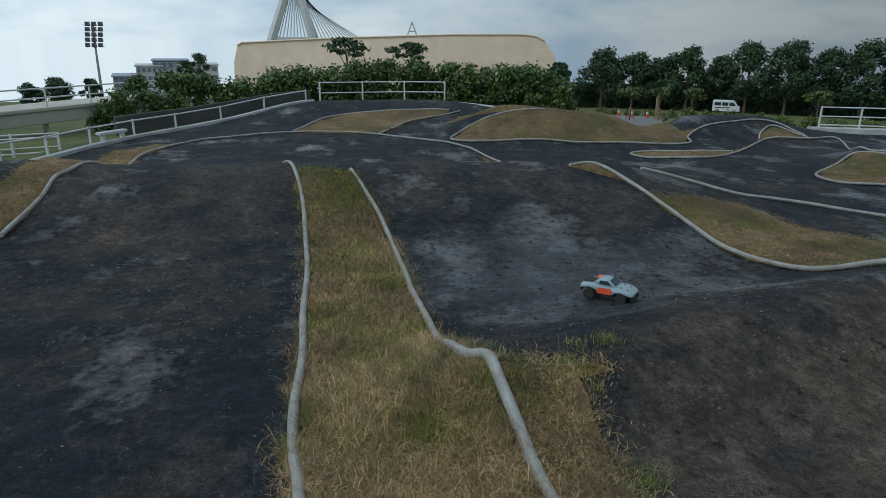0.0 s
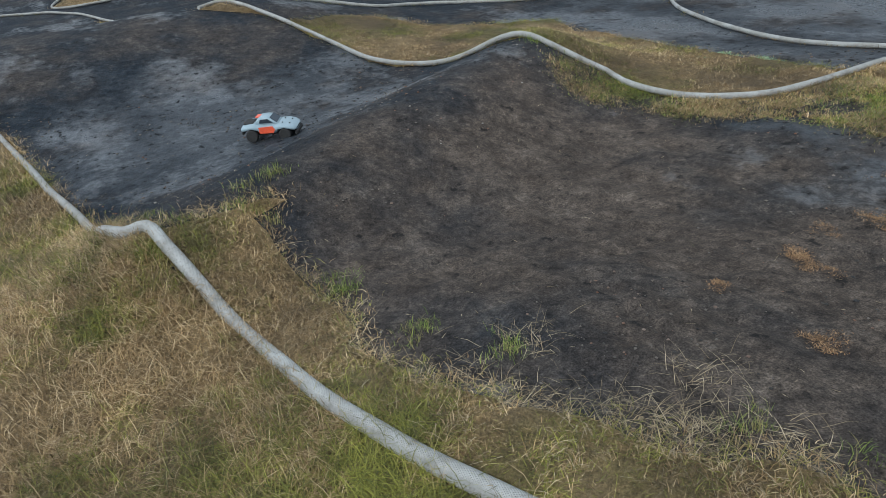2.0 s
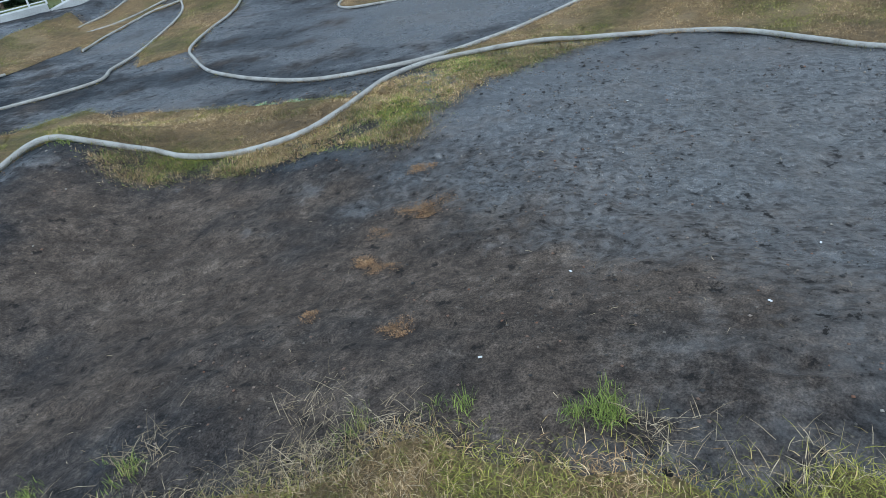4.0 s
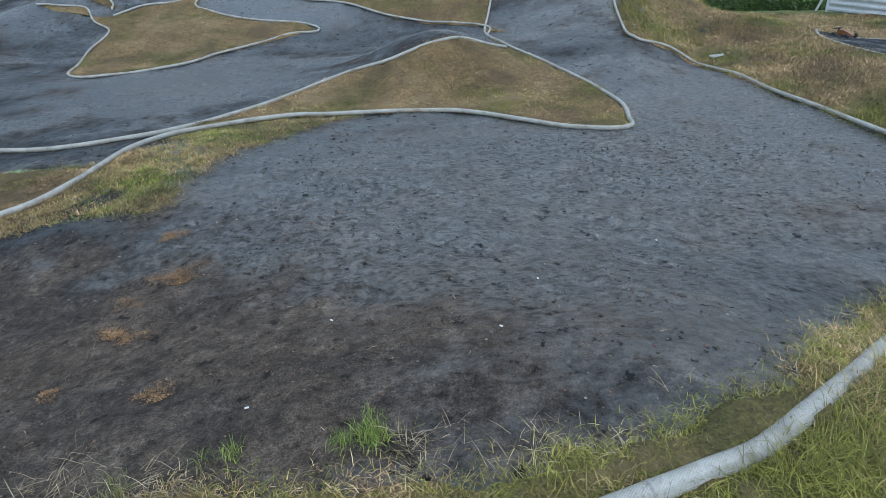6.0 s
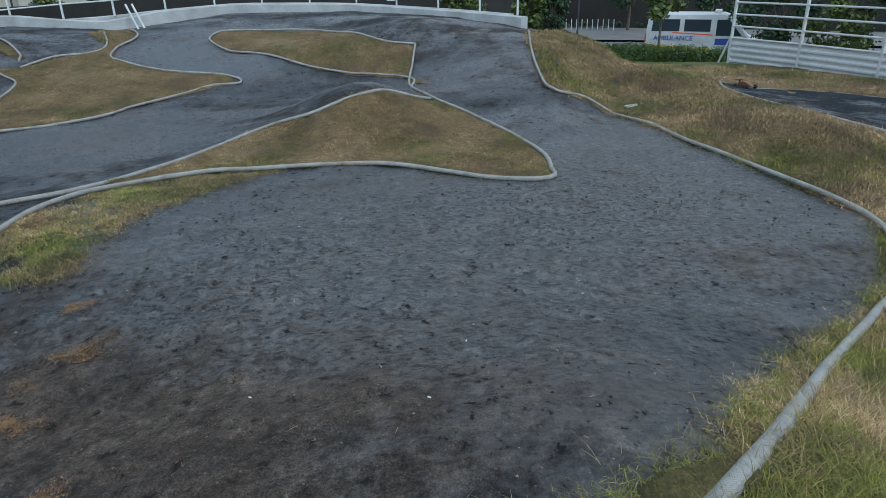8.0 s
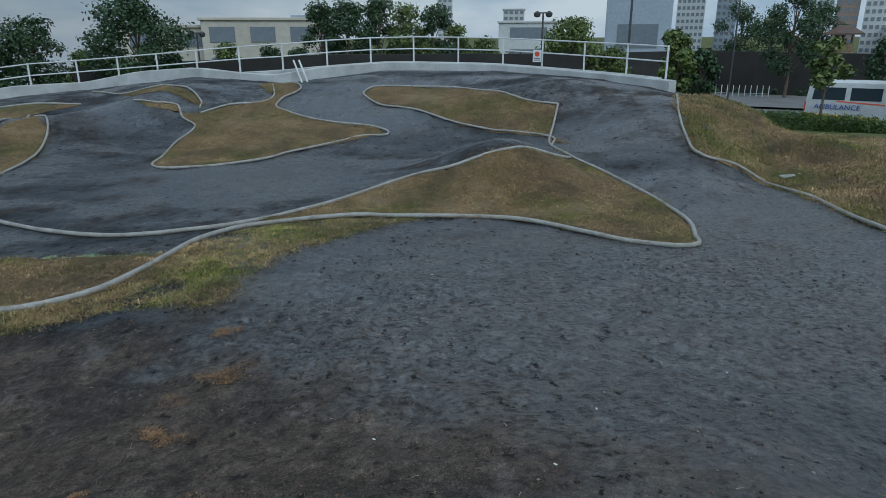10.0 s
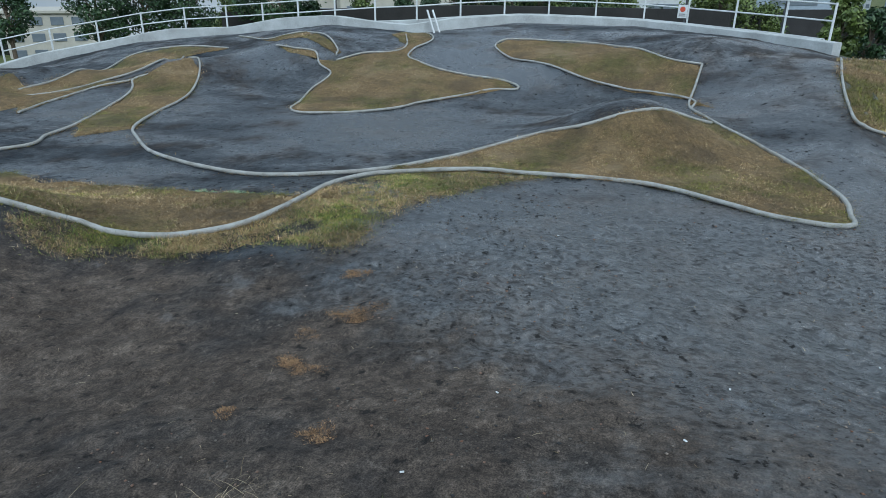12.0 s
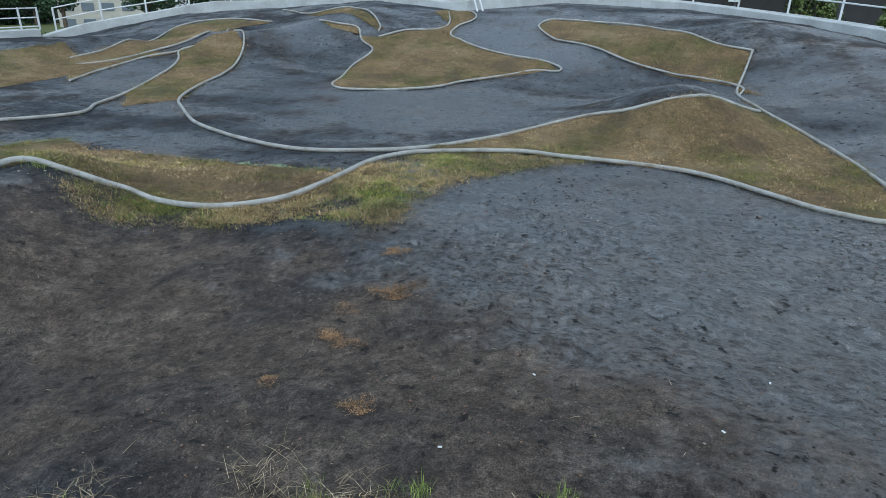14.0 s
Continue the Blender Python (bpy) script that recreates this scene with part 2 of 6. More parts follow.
def turf_material():
    m, n, l, b = shader("straw_turf", 0.95)
    v = coords(n)
    big, mid, fine = grain(n, l, v, 0.7, 4), grain(n, l, v, 5, 7, 0.7), grain(n, l, v, 70, 4, 0.8)
    straw = ramp(n, l, fine, ((0.3, (0.090, 0.058, 0.026)), (0.52, (0.25, 0.168, 0.076)), (0.72, (0.44, 0.315, 0.165))))
    green = ramp(n, l, fine, ((0.3, (0.050, 0.052, 0.016)), (0.55, (0.125, 0.120, 0.036)), (0.75, (0.22, 0.20, 0.07))))
    c = mix(n, l, ramp(n, l, big, ((0.46, (0, 0, 0)), (0.68, (0.9, 0.9, 0.9)))), straw, green)
    c = mix(n, l, ramp(n, l, mid, ((0.26, (0.45, 0.45, 0.45)), (0.38, (0, 0, 0)))), c, (0.055, 0.042, 0.028))
    tussock = grain(n, l, v, 16, 6, 0.75)
    c = mix(n, l, 1.0, c, grey(n, l, math_node(n, l, "MULTIPLY", spread(n, l, tussock, 0.3, 0.7, 0.55, 1.45), spread(n, l, mid, 0.3, 0.7, 0.75, 1.25))), "MULTIPLY")
    worn = grain(n, l, v, 0.9, 5, 0.6)
    c = mix(n, l, ramp(n, l, worn, ((0.54, (0, 0, 0)), (0.64, (0.55, 0.55, 0.55)))), c, (0.36, 0.265, 0.150))
    c = mix(n, l, ramp(n, l, worn, ((0.36, (0.6, 0.6, 0.6)), (0.47, (0, 0, 0)))), c, (0.105, 0.075, 0.042))
    l.new(c, b.inputs["Base Color"])
    bump(n, l, b, ((mid, 1.0, 0.12), (tussock, 1.0, 0.07), (fine, 1.0, 0.02)))
    return m


def blade_material(name, dry, fresh, greenness):
    m, n, l, b = shader(name, 0.75)
    v = coords(n)
    isl = n.new("ShaderNodeNewGeometry").outputs["Random Per Island"]
    d = ramp(n, l, isl, dry)
    g = ramp(n, l, isl, fresh)
    patchy = math_node(n, l, "ADD", spread(n, l, grain(n, l, v, 0.7, 4), 0.3, 0.7, 0.15, 0.85), math_node(n, l, "MULTIPLY", math_node(n, l, "SUBTRACT", grain(n, l, v, 7, 3), 0.5), 0.6))
    lot = math_node(n, l, "ADD", patchy, math_node(n, l, "MULTIPLY", math_node(n, l, "SUBTRACT", math_node(n, l, "FRACT", math_node(n, l, "MULTIPLY", isl, 37.7)), 0.5), 0.30))
    f = ramp(n, l, lot, ((0.60 - greenness, (0, 0, 0)), (0.70 - greenness, (1, 1, 1))))
    c = mix(n, l, f, d, g)
    # bleached and weathered areas
    tone = math_node(n, l, "MULTIPLY", spread(n, l, grain(n, l, v, 0.9, 5, 0.6), 0.36, 0.64, 0.62, 1.34), spread(n, l, grain(n, l, v, 4, 4, 0.6), 0.35, 0.65, 0.76, 1.24))
    l.new(mix(n, l, 1.0, c, grey(n, l, tone), "MULTIPLY"), b.inputs["Base Color"])
    return m


def hose_material():
    m, n, l, b = shader("weathered_white_hose", 0.6)
    v = coords(n)
    uv = n.new("ShaderNodeSeparateXYZ")
    l.new(coords(n, "UV"), uv.inputs[0])
    ribs = math_node(n, l, "SINE", math_node(n, l, "MULTIPLY", uv.outputs[1], 2 * math.pi / 0.014))
    stain, fleck = grain(n, l, v, 5, 7, 0.7), grain(n, l, v, 60, 4, 0.8)
    c = ramp(n, l, stain, ((0.28, (0.16, 0.155, 0.135)), (0.44, (0.315, 0.312, 0.290)), (0.7, (0.455, 0.465, 0.450))))
    # woven mesh: rows of small dents round the tube, each with a darker middle
    rows = math_node(n, l, "SINE", math_node(n, l, "MULTIPLY", uv.outputs[0], 2 * math.pi * 26))
    weave = math_node(n, l, "MULTIPLY", ribs, rows)
    c = mix(n, l, spread(n, l, weave, 0.1, 0.9, 0.0, 0.45), c, (0.24, 0.24, 0.225))
    c = mix(n, l, ramp(n, l, fleck, ((0.34, (0.7, 0.7, 0.7)), (0.44, (0, 0, 0)))), c, (0.15, 0.145, 0.125))
    scuff = grain(n, l, v, 1.3, 5, 0.6)
    c = mix(n, l, ramp(n, l, scuff, ((0.30, (0.45, 0.45, 0.45)), (0.48, (0, 0, 0)))), c, (0.27, 0.25, 0.20))
    l.new(c, b.inputs["Base Color"])
    bump(n, l, b, ((weave, 0.5, 0.004), (fleck, 0.3, 0.003)))
    return m


def leaf_material(name, deep, bright):
    m, n, l, b = shader(name, 0.55)
    isl = n.new("ShaderNodeNewGeometry").outputs["Random Per Island"]
    c = ramp(n, l, isl, ((0.0, deep), (0.6, tuple((a + k) / 2 for a, k in zip(deep, bright))), (1.0, bright)))
    c = mix(n, l, ramp(n, l, grain(n, l, coords(n), 0.8, 3), ((0.35, (0.6, 0.6, 0.6)), (0.6, (0, 0, 0)))), c, deep)
    l.new(c, b.inputs["Base Color"])
    return m


GROUND, TURF, HOSE = ground_material(), turf_material(), hose_material()
STRAW = ((0.0, (0.095, 0.057, 0.024)), (0.35, (0.24, 0.148, 0.060)), (0.75, (0.43, 0.295, 0.145)), (1.0, (0.62, 0.48, 0.29)))
FRESH = ((0.0, (0.050, 0.056, 0.010)), (0.5, (0.145, 0.145, 0.020)), (1.0, (0.28, 0.27, 0.05)))
BLADE = blade_material("dry_grass_blades", STRAW, FRESH, 0.10)
PALE = blade_material("pale_straw", ((0.0, (0.17, 0.125, 0.07)), (0.5, (0.33, 0.255, 0.15)), (1.0, (0.54, 0.45, 0.30))), FRESH, -0.16)
LUSH = blade_material("green_tuft", ((0.0, (0.16, 0.15, 0.05)), (1.0, (0.3, 0.26, 0.1))), ((0.0, (0.05, 0.08, 0.012)), (0.5, (0.12, 0.17, 0.028)), (1.0, (0.22, 0.27, 0.06))), 0.25)
RUST = blade_material("brown_weed", ((0.0, (0.12, 0.060, 0.024)), (0.6, (0.23, 0.130, 0.058)), (1.0, (0.36, 0.23, 0.12))), FRESH, -0.25)
BAND = mottled("dark_band", (0.30, 0.30, 0.29), (0.18, 0.18, 0.17), 20)
WHITE = mottled("white_paint", (0.66, 0.69, 0.70), (0.48, 0.50, 0.50), 2.5, 40, 0.5, 0.1)
CONCRETE = mottled("painted_concrete", (0.52, 0.55, 0.55), (0.28, 0.29, 0.285), 1.2, 30, 0.85, 0.4)
GREY = mottled("grey_concrete", (0.40, 0.39, 0.37), (0.24, 0.235, 0.22), 1.0, 25, 0.9, 0.4)
SHEET = mottled("white_sheet_metal", (0.62, 0.65, 0.66), (0.48, 0.50, 0.51), 1.5, 20, 0.45, 0.05, metal=0.2)
ROAD = mottled("grey_road", (0.20, 0.20, 0.20), (0.13, 0.13, 0.13), 0.8, 40, 0.85, 0.3)
BARK = mottled("bark", (0.16, 0.125, 0.09), (0.07, 0.055, 0.04), 6, 40, 0.9, 0.6, 0.02)
LEAF = leaf_material("dark_leaves", (0.014, 0.038, 0.016), (0.058, 0.118, 0.038))
LEAF_LIGHT = leaf_material("light_leaves", (0.045, 0.075, 0.016), (0.18, 0.24, 0.06))
HEDGE = leaf_material("hedge_leaves", (0.030, 0.066, 0.014), (0.15, 0.24, 0.050))
BLACKWALL = mottled("dark_wall", (0.035, 0.034, 0.033), (0.015, 0.015, 0.015), 0.6, 15, 0.9, 0.4)
TAN = mottled("tan_cladding", (0.88, 0.70, 0.55), (0.84, 0.66, 0.51), 0.03, 0.4, 0.7, 0.0)
PANELS = mottled("dark_panels", (0.085, 0.088, 0.080), (0.045, 0.050, 0.044), 1.5, 20, 0.85, 0.3)
BEIGE = mottled("beige_wall", (0.50, 0.48, 0.42), (0.38, 0.36, 0.31), 0.12, 2, 0.85, 0.05)
BLUEGREY = mottled("bluegrey_wall", (0.34, 0.40, 0.47), (0.26, 0.31, 0.37), 0.1, 2, 0.7, 0.05)
PALEWALL = mottled("pale_wall", (0.55, 0.57, 0.58), (0.44, 0.46, 0.47), 0.1, 2, 0.8, 0.05)
BROWNWALL = mottled("brown_wall", (0.30, 0.235, 0.20), (0.22, 0.17, 0.14), 0.1, 2, 0.8, 0.05)
STEEL = mottled("dark_steel", (0.10, 0.105, 0.11), (0.05, 0.05, 0.055), 4, 40, 0.5, 0.1, metal=0.6)
PANE = shader("window_pane", 0.12)[0]
PANE.node_tree.nodes["Principled BSDF"].inputs["Base Color"].default_value = (0.03, 0.045, 0.06, 1)
DULL = mottled("dull_orange_shell", (0.26, 0.10, 0.035), (0.13, 0.055, 0.022), 12, 90, 0.4, 0.05)
# window glass paled, with the haze of distance put into its colour
HAZEPANE = mottled("haze_tinted_glazing", (0.17, 0.20, 0.23), (0.12, 0.15, 0.18), 0.2, 2, 0.3, 0.02)
RUBBER = mottled("black_rubber", (0.035, 0.035, 0.035), (0.015, 0.015, 0.015), 30, 200, 0.85, 0.4, 0.003)
SHELL = mottled("pale_blue_shell", (0.30, 0.40, 0.45), (0.25, 0.34, 0.38), 8, 80, 0.28, 0.03)
ORANGE = mottled("fluorescent_red", (0.85, 0.13, 0.06), (0.70, 0.09, 0.04), 8, 80, 0.35, 0.03)
RED = mottled("red_plastic", (0.55, 0.07, 0.03), (0.42, 0.05, 0.02), 8, 80, 0.5, 0.05)
CHROME = mottled("silver_rim", (0.55, 0.56, 0.57), (0.35, 0.36, 0.37), 30, 200, 0.3, 0.05, metal=0.8)
YELLOW = mottled("yellow_paint", (0.75, 0.50, 0.06), (0.62, 0.40, 0.05), 3, 40, 0.4, 0.03)
BLUE = mottled("blue_paint", (0.03, 0.08, 0.36), (0.02, 0.06, 0.27), 3, 40, 0.4, 0.03)
STONE, n, l, b = shader("mixed_crumbs", 0.85)
l.new(ramp(n, l, n.new("ShaderNodeNewGeometry").outputs["Random Per Island"], ((0.0, (0.012, 0.012, 0.012)), (0.45, (0.075, 0.068, 0.06)), (0.80, (0.15, 0.13, 0.11)), (0.92, (0.15, 0.07, 0.04)), (1.0, (0.26, 0.25, 0.22)))), b.inputs["Base Color"])
TIMBER = mottled("weathered_timber", (0.34, 0.25, 0.15), (0.20, 0.14, 0.08), 4, 60, 0.85, 0.3)
SHINGLE = mottled("brown_shingle", (0.16, 0.11, 0.09), (0.08, 0.055, 0.045), 4, 30, 0.8, 0.3)


# ---- mesh helpers ----
class Geo:
    """Collects vertices and faces of one mesh."""

    def __init__(self):
        self.v, self.f = [], []

    def add(self, verts, faces):
        k = len(self.v)
        self.v += [tuple(p) for p in verts]
        self.f += [tuple(i + k for i in f) for f in faces]
        return self

    def box(self, c, s, turn=0.0, bevel=0.0):
        """A box at its middle c with sizes s, turned about z, with chamfered upright edges and rims."""
        x, y, z = (k / 2 for k in s)
        r = Matrix.Rotation(turn, 3, "Z")
        if not bevel:
            vs = [(i, j, k) for k in (-z, z) for i, j in ((-x, -y), (x, -y), (x, y), (-x, y))]
            fs = [(0, 3, 2, 1), (4, 5, 6, 7), (0, 1, 5, 4), (1, 2, 6, 5), (2, 3, 7, 6), (3, 0, 4, 7)]
        else:
            e = min(bevel, x * 0.9, y * 0.9, z * 0.9)
            vs, fs = [], []
            for k, g in ((-z, e), (-z + e, 0), (z - e, 0), (z, e)):
                a, b = x - g, y - g
                vs += [(-a + e, -b, k), (a - e, -b, k), (a, -b + e, k), (a, b - e, k), (a - e, b, k), (-a + e, b, k), (-a, b - e, k), (-a, -b + e, k)]
            for ring in range(3):
                for i in range(8):
                    j = (i + 1) % 8
                    fs.append((ring * 8 + i, ring * 8 + j, ring * 8 + 8 + j, ring * 8 + 8 + i))
            fs += [tuple(range(7, -1, -1)), tuple(range(24, 32))]
        return self.add([r @ Vector(p) + Vector(c) for p in vs], fs)

    def tube(self, pts, radii, sides=8, caps=True):
        pts = [Vector(p) for p in pts]
        if isinstance(radii, (int, float)):
            radii = [radii] * len(pts)
        up, rings, k0 = Vector((0, 0, 1)), [], len(self.v)
        d0 = (pts[1] - pts[0]).normalized()
        side = d0.cross(up if abs(d0.z) < 0.9 else Vector((1, 0, 0))).normalized()
        for i, p in enumerate(pts):
            d = (pts[min(i + 1, len(pts) - 1)] - pts[max(i - 1, 0)]).normalized()
            side = (side - d * side.dot(d)).normalized()
            other = d.cross(side)
            for j in range(sides):
                a = 2 * math.pi * j / sides
                self.v.append(tuple(p + (side * math.cos(a) + other * math.sin(a)) * radii[i]))
        for i in range(len(pts) - 1):
            for j in range(sides):
                a, b = k0 + i * sides + j, k0 + i * sides + (j + 1) % sides
                self.f.append((a, b, b + sides, a + sides))
        if caps:
            self.f.append(tuple(k0 + j for j in range(sides - 1, -1, -1)))
            self.f.append(tuple(k0 + (len(pts) - 1) * sides + j for j in range(sides)))
        return self

    def lathe(self, c, profile, sides=16, axis="z"):
        """A turned body: profile of (radius, height) along the axis from c."""
        k0 = len(self.v)
        for r, h in profile:
            for j in range(sides):
                a = 2 * math.pi * j / sides
                p = (r * math.cos(a), r * math.sin(a), h)
                if axis == "y":
                    p = (p[0], p[2], p[1])
                elif axis == "x":
                    p = (p[2], p[0], p[1])
                self.v.append(tuple(Vector(c) + Vector(p)))
        for i in range(len(profile) - 1):
            for j in range(sides):
                a, b = k0 + i * sides + j, k0 + i * sides + (j + 1) % sides
                self.f.append((a, b, b + sides, a + sides))
        self.f.append(tuple(k0 + j for j in range(sides - 1, -1, -1)))
        self.f.append(tuple(k0 + (len(profile) - 1) * sides + j for j in range(sides)))
        return self

    def prism(self, outline, y0, y1, inset=0.0):
        """An x-z outline pulled out along y, with rims drawn in by inset."""
        n = len(outline)
        cx, cz = sum(p[0] for p in outline) / n, sum(p[1] for p in outline) / n
        rows = []
        for y, g in ((y0, inset), (y0 + inset, 0), (y1 - inset, 0), (y1, inset)) if inset else ((y0, 0), (y1, 0)):
            rows.append([(x + (cx - x) * g * 0.6, y, z + (cz - z) * g * 0.6) for x, z in outline])
        k = len(self.v)
        for row in rows:
            self.v += row
        for i in range(len(rows) - 1):
            for j in range(n):
                a, b = k + i * n + j, k + i * n + (j + 1) % n
                self.f.append((a, b, b + n, a + n))
        self.f.append(tuple(k + j for j in range(n - 1, -1, -1)))
        self.f.append(tuple(k + (len(rows) - 1) * n + j for j in range(n)))
        return self

    def mesh(self, name, material, smooth=False):
        me = bpy.data.meshes.new(name)
        me.from_pydata(self.v, [], self.f)
        bm = bmesh.new()
        bm.from_mesh(me)
        bmesh.ops.recalc_face_normals(bm, faces=bm.faces)
        bm.to_mesh(me)
        bm.free()
        me.materials.append(material)
        if smooth:
            me.polygons.foreach_set("use_smooth", [True] * len(me.polygons))
            me.set_sharp_from_angle(angle=radians(40))
        return me


def thing(name, place, label, category, group="", turn=0.0):
    ob = new(name)
    ob.empty_display_size = 0.1
    ob.matrix_basis = pose(*place, 0, 0, math.degrees(turn))
    return tagged(ob, label, category, group)


def part(name, geo, material, parent, label="", smooth=False):
    ob = new(name, geo.mesh(name, material, smooth))
    ob.parent = parent
    return tagged(ob, label) if label else ob


def tri_mesh(name, verts, tris, material):
    """A mesh of many triangles from arrays."""
    me = bpy.data.meshes.new(name)
    k = len(tris)
    me.vertices.add(len(verts))
    me.vertices.foreach_set("co", np.ascontiguousarray(verts, np.float32).ravel())
    me.loops.add(3 * k)
    me.loops.foreach_set("vertex_index", np.ascontiguousarray(tris, np.int32).ravel())
    me.polygons.add(k)
    me.polygons.foreach_set("loop_start", np.arange(0, 3 * k, 3, dtype=np.int32))
    me.polygons.foreach_set("loop_total", np.full(k, 3, np.int32))
    me.update(calc_edges=True)
    me.materials.append(material)
    return me


LATTICE = np.random.RandomState(7).rand(256, 256)


def value_noise(x, y):
    x, y = np.asarray(x, float), np.asarray(y, float)
    i, j = np.floor(x).astype(int), np.floor(y).astype(int)
    u, v = x - i, y - j
    u, v = u * u * (3 - 2 * u), v * v * (3 - 2 * v)
    g = lambda a, b: LATTICE[a % 256, b % 256]
    return (g(i, j) * (1 - u) + g(i + 1, j) * u) * (1 - v) + (g(i, j + 1) * (1 - u) + g(i + 1, j + 1) * u) * v - 0.5


def lumps(x, y):
    return 0.034 * value_noise(x * 1.3, y * 1.3) + 0.020 * value_noise(x * 4.1 + 9, y * 4.1) + 0.012 * value_noise(x * 10, y * 10 + 5)


def clods(x, y):
    """Churned clods where cars land and turn on the near table."""
    near = np.clip((7.4 - np.abs(x - 0.6)) / 1.0, 0, 1) * np.clip((x - 1.0) / 0.6, 0, 1) * np.clip((4.6 - y) / 0.8, 0, 1) * np.clip((y + 2.6) / 0.6, 0, 1)
    torn = np.clip(2.6 * (value_noise(x * 0.9 + 31, y * 0.9) + 0.8 * value_noise(x * 2.6, y * 2.6 + 12)) + 0.45, 0.12, 1)
    dent = np.clip(value_noise(x * 4.6 + 3, y * 3.4 + 8) - 0.22, 0, 1)
    return near * (torn * (0.040 * value_noise(x * 9 + 5, y * 7.5) + 0.022 * value_noise(x * 15, y * 13 + 7)) - 0.09 * dent)


def surface(x, y):
    x, y = np.asarray(x, float), np.asarray(y, float)
    return height(x, y) + lumps(x, y) + clods(x, y)


# ---- ground ----
def axis_steps(parts, far):
    a = [parts[0][0]]
    for lo, hi, step in parts:
        k = max(1, round((hi - lo) / step))
        a += [lo + (hi - lo) * i / k for i in range(1, k + 1)]
    for sign in (1, -1):
        s, p = 0.3, a[-1] if sign > 0 else a[0]
        while abs(p) < far:
            s *= 1.3
            p += sign * s
            a.append(p) if sign > 0 else a.insert(0, p)
    return np.array(a)


def build_ground():
    xs = axis_steps(((-12, -3, 0.3), (-3, 1, 0.075), (1, 7.6, 0.034), (7.6, 9, 0.075), (9, 27, 0.22)), 2500)
    ys = axis_steps(((-12, -4, 0.3), (-4, -2.6, 0.075), (-2.6, 4.6, 0.034), (4.6, 9, 0.075), (9, 29, 0.22)), 2500)
    gx, gy = np.meshgrid(xs, ys)
    co = np.stack([gx, gy, surface(gx, gy)], -1).reshape(-1, 3)
    n, m = len(xs), len(ys)
    q = (np.arange(m - 1)[:, None] * n + np.arange(n - 1)).ravel()
    tris = np.concatenate([np.stack([q, q + 1, q + n + 1], 1), np.stack([q, q + n + 1, q + n], 1)])
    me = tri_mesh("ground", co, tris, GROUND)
    x, y = co[:, 0], co[:, 1]
    blob = lambda cx, cy, r, k: k * np.exp(-((x - cx) ** 2 + (y - cy) ** 2) / (r * r))
    r, yaw = np.hypot(x, y), np.degrees(np.arctan2(x, y))
    dirt = 0.05 + blob(2.6, 3.7, 1.5, 0.65) + blob(4.3, 4.3, 1.2, 0.7) + blob(3.1, 2.2, 1.7, 0.65) + blob(-3.2, 9.4, 2.0, 0.55) + blob(2.2, 9.4, 1.5, 0.5) + blob(-3.2, 6.2, 1.8, 0.12) - blob(1.2, 7, 2, 0.3) + blob(17, -3.5, 2.5, 0.25) + blob(5.2, -4.2, 1.6, 0.25) + blob(2.6, 0.6, 1.4, 0.45) + blob(3.0, -1.0, 1.3, 0.3) + blob(3.6, 1.2, 1.2, 0.2)
    edge = np.interp(yaw, RIM_YAW, RIM_R)
    outer = np.clip((r - edge - 0.6) / 0.6, 0, 1)
    dust = 0.12 + blob(4.6, -0.6, 2.4, 0.5) + blob(3.8, 1.3, 1.6, 0.35) + blob(6.2, -1.6, 2.8, 0.35) + blob(8, -4, 3, 0.35) - blob(-4, 4.5, 3.2, 0.25) - blob(1.2, 7, 2.2, 0.10)
    gloss = -0.06 + 0.20 * np.clip((r - 3) / 4, 0, 1) - 0.36 * np.clip((42 - yaw) / 16, 0, 1) * np.clip((np.hypot(x, y - 1.5) - 1.5) / 2, 0, 1) + (0.05 + 0.17 * np.clip((yaw - 35) / 20, 0, 1)) * np.clip((r - 5) / 4, 0, 1) + blob(5.4, -0.9, 2.8, 1.0) + blob(4.4, 0.6, 2.4, 0.3) + blob(8, -3.6, 2.8, 0.95) + blob(1.6, 7, 2.6, 0.62) - blob(-1.9, 2.8, 1.6, 0.45) + blob(18.2, 4.0, 2.0, 0.80) + blob(16.6, 2.6, 1.6, 0.70) + blob(11.6, 5.2, 1.8, 0.70) + blob(12.1, 3.3, 1.5, 0.40) + blob(40.8, 2.1, 2.5, 0.90) + blob(38.9, -1.0, 2.0, 0.70) + blob(14.5, -2.4, 1.8, 0.50) + blob(11.1, 10.3, 1.5, 0.40) + blob(16.4, 9.9, 1.2, 0.50) + blob(13, 12, 2.5, 0.3)
    for name, values in (("dirt", dirt), ("outer", outer), ("dust", dust), ("gloss", gloss)):
        me.attributes.new(name, "FLOAT", "POINT").data.foreach_set("value", values.astype(np.float32))
    me.polygons.foreach_set("use_smooth", [True] * len(me.polygons))
    tagged(new("ground", me), "dark worn dirt and asphalt track ground", "ground", kind="structure")


build_ground()


def smooth_line(knots, step):
    """Points along a rounded line through the knots."""
    k = [Vector(p).to_2d() for p in knots]
    k = [2 * k[0] - k[1]] + k + [2 * k[-1] - k[-2]]
    out = []
    for a, b, c, d in zip(k, k[1:], k[2:], k[3:]):
        n = max(2, int((c - b).length / step))
        for i in range(n):
            t = i / n
            out.append(0.5 * ((2 * b) + (c - a) * t + (2 * a - 5 * b + 4 * c - d) * t * t + (3 * b - a - 3 * c + d) * t ** 3))
    return out + [k[-2]]


hose_lines = []


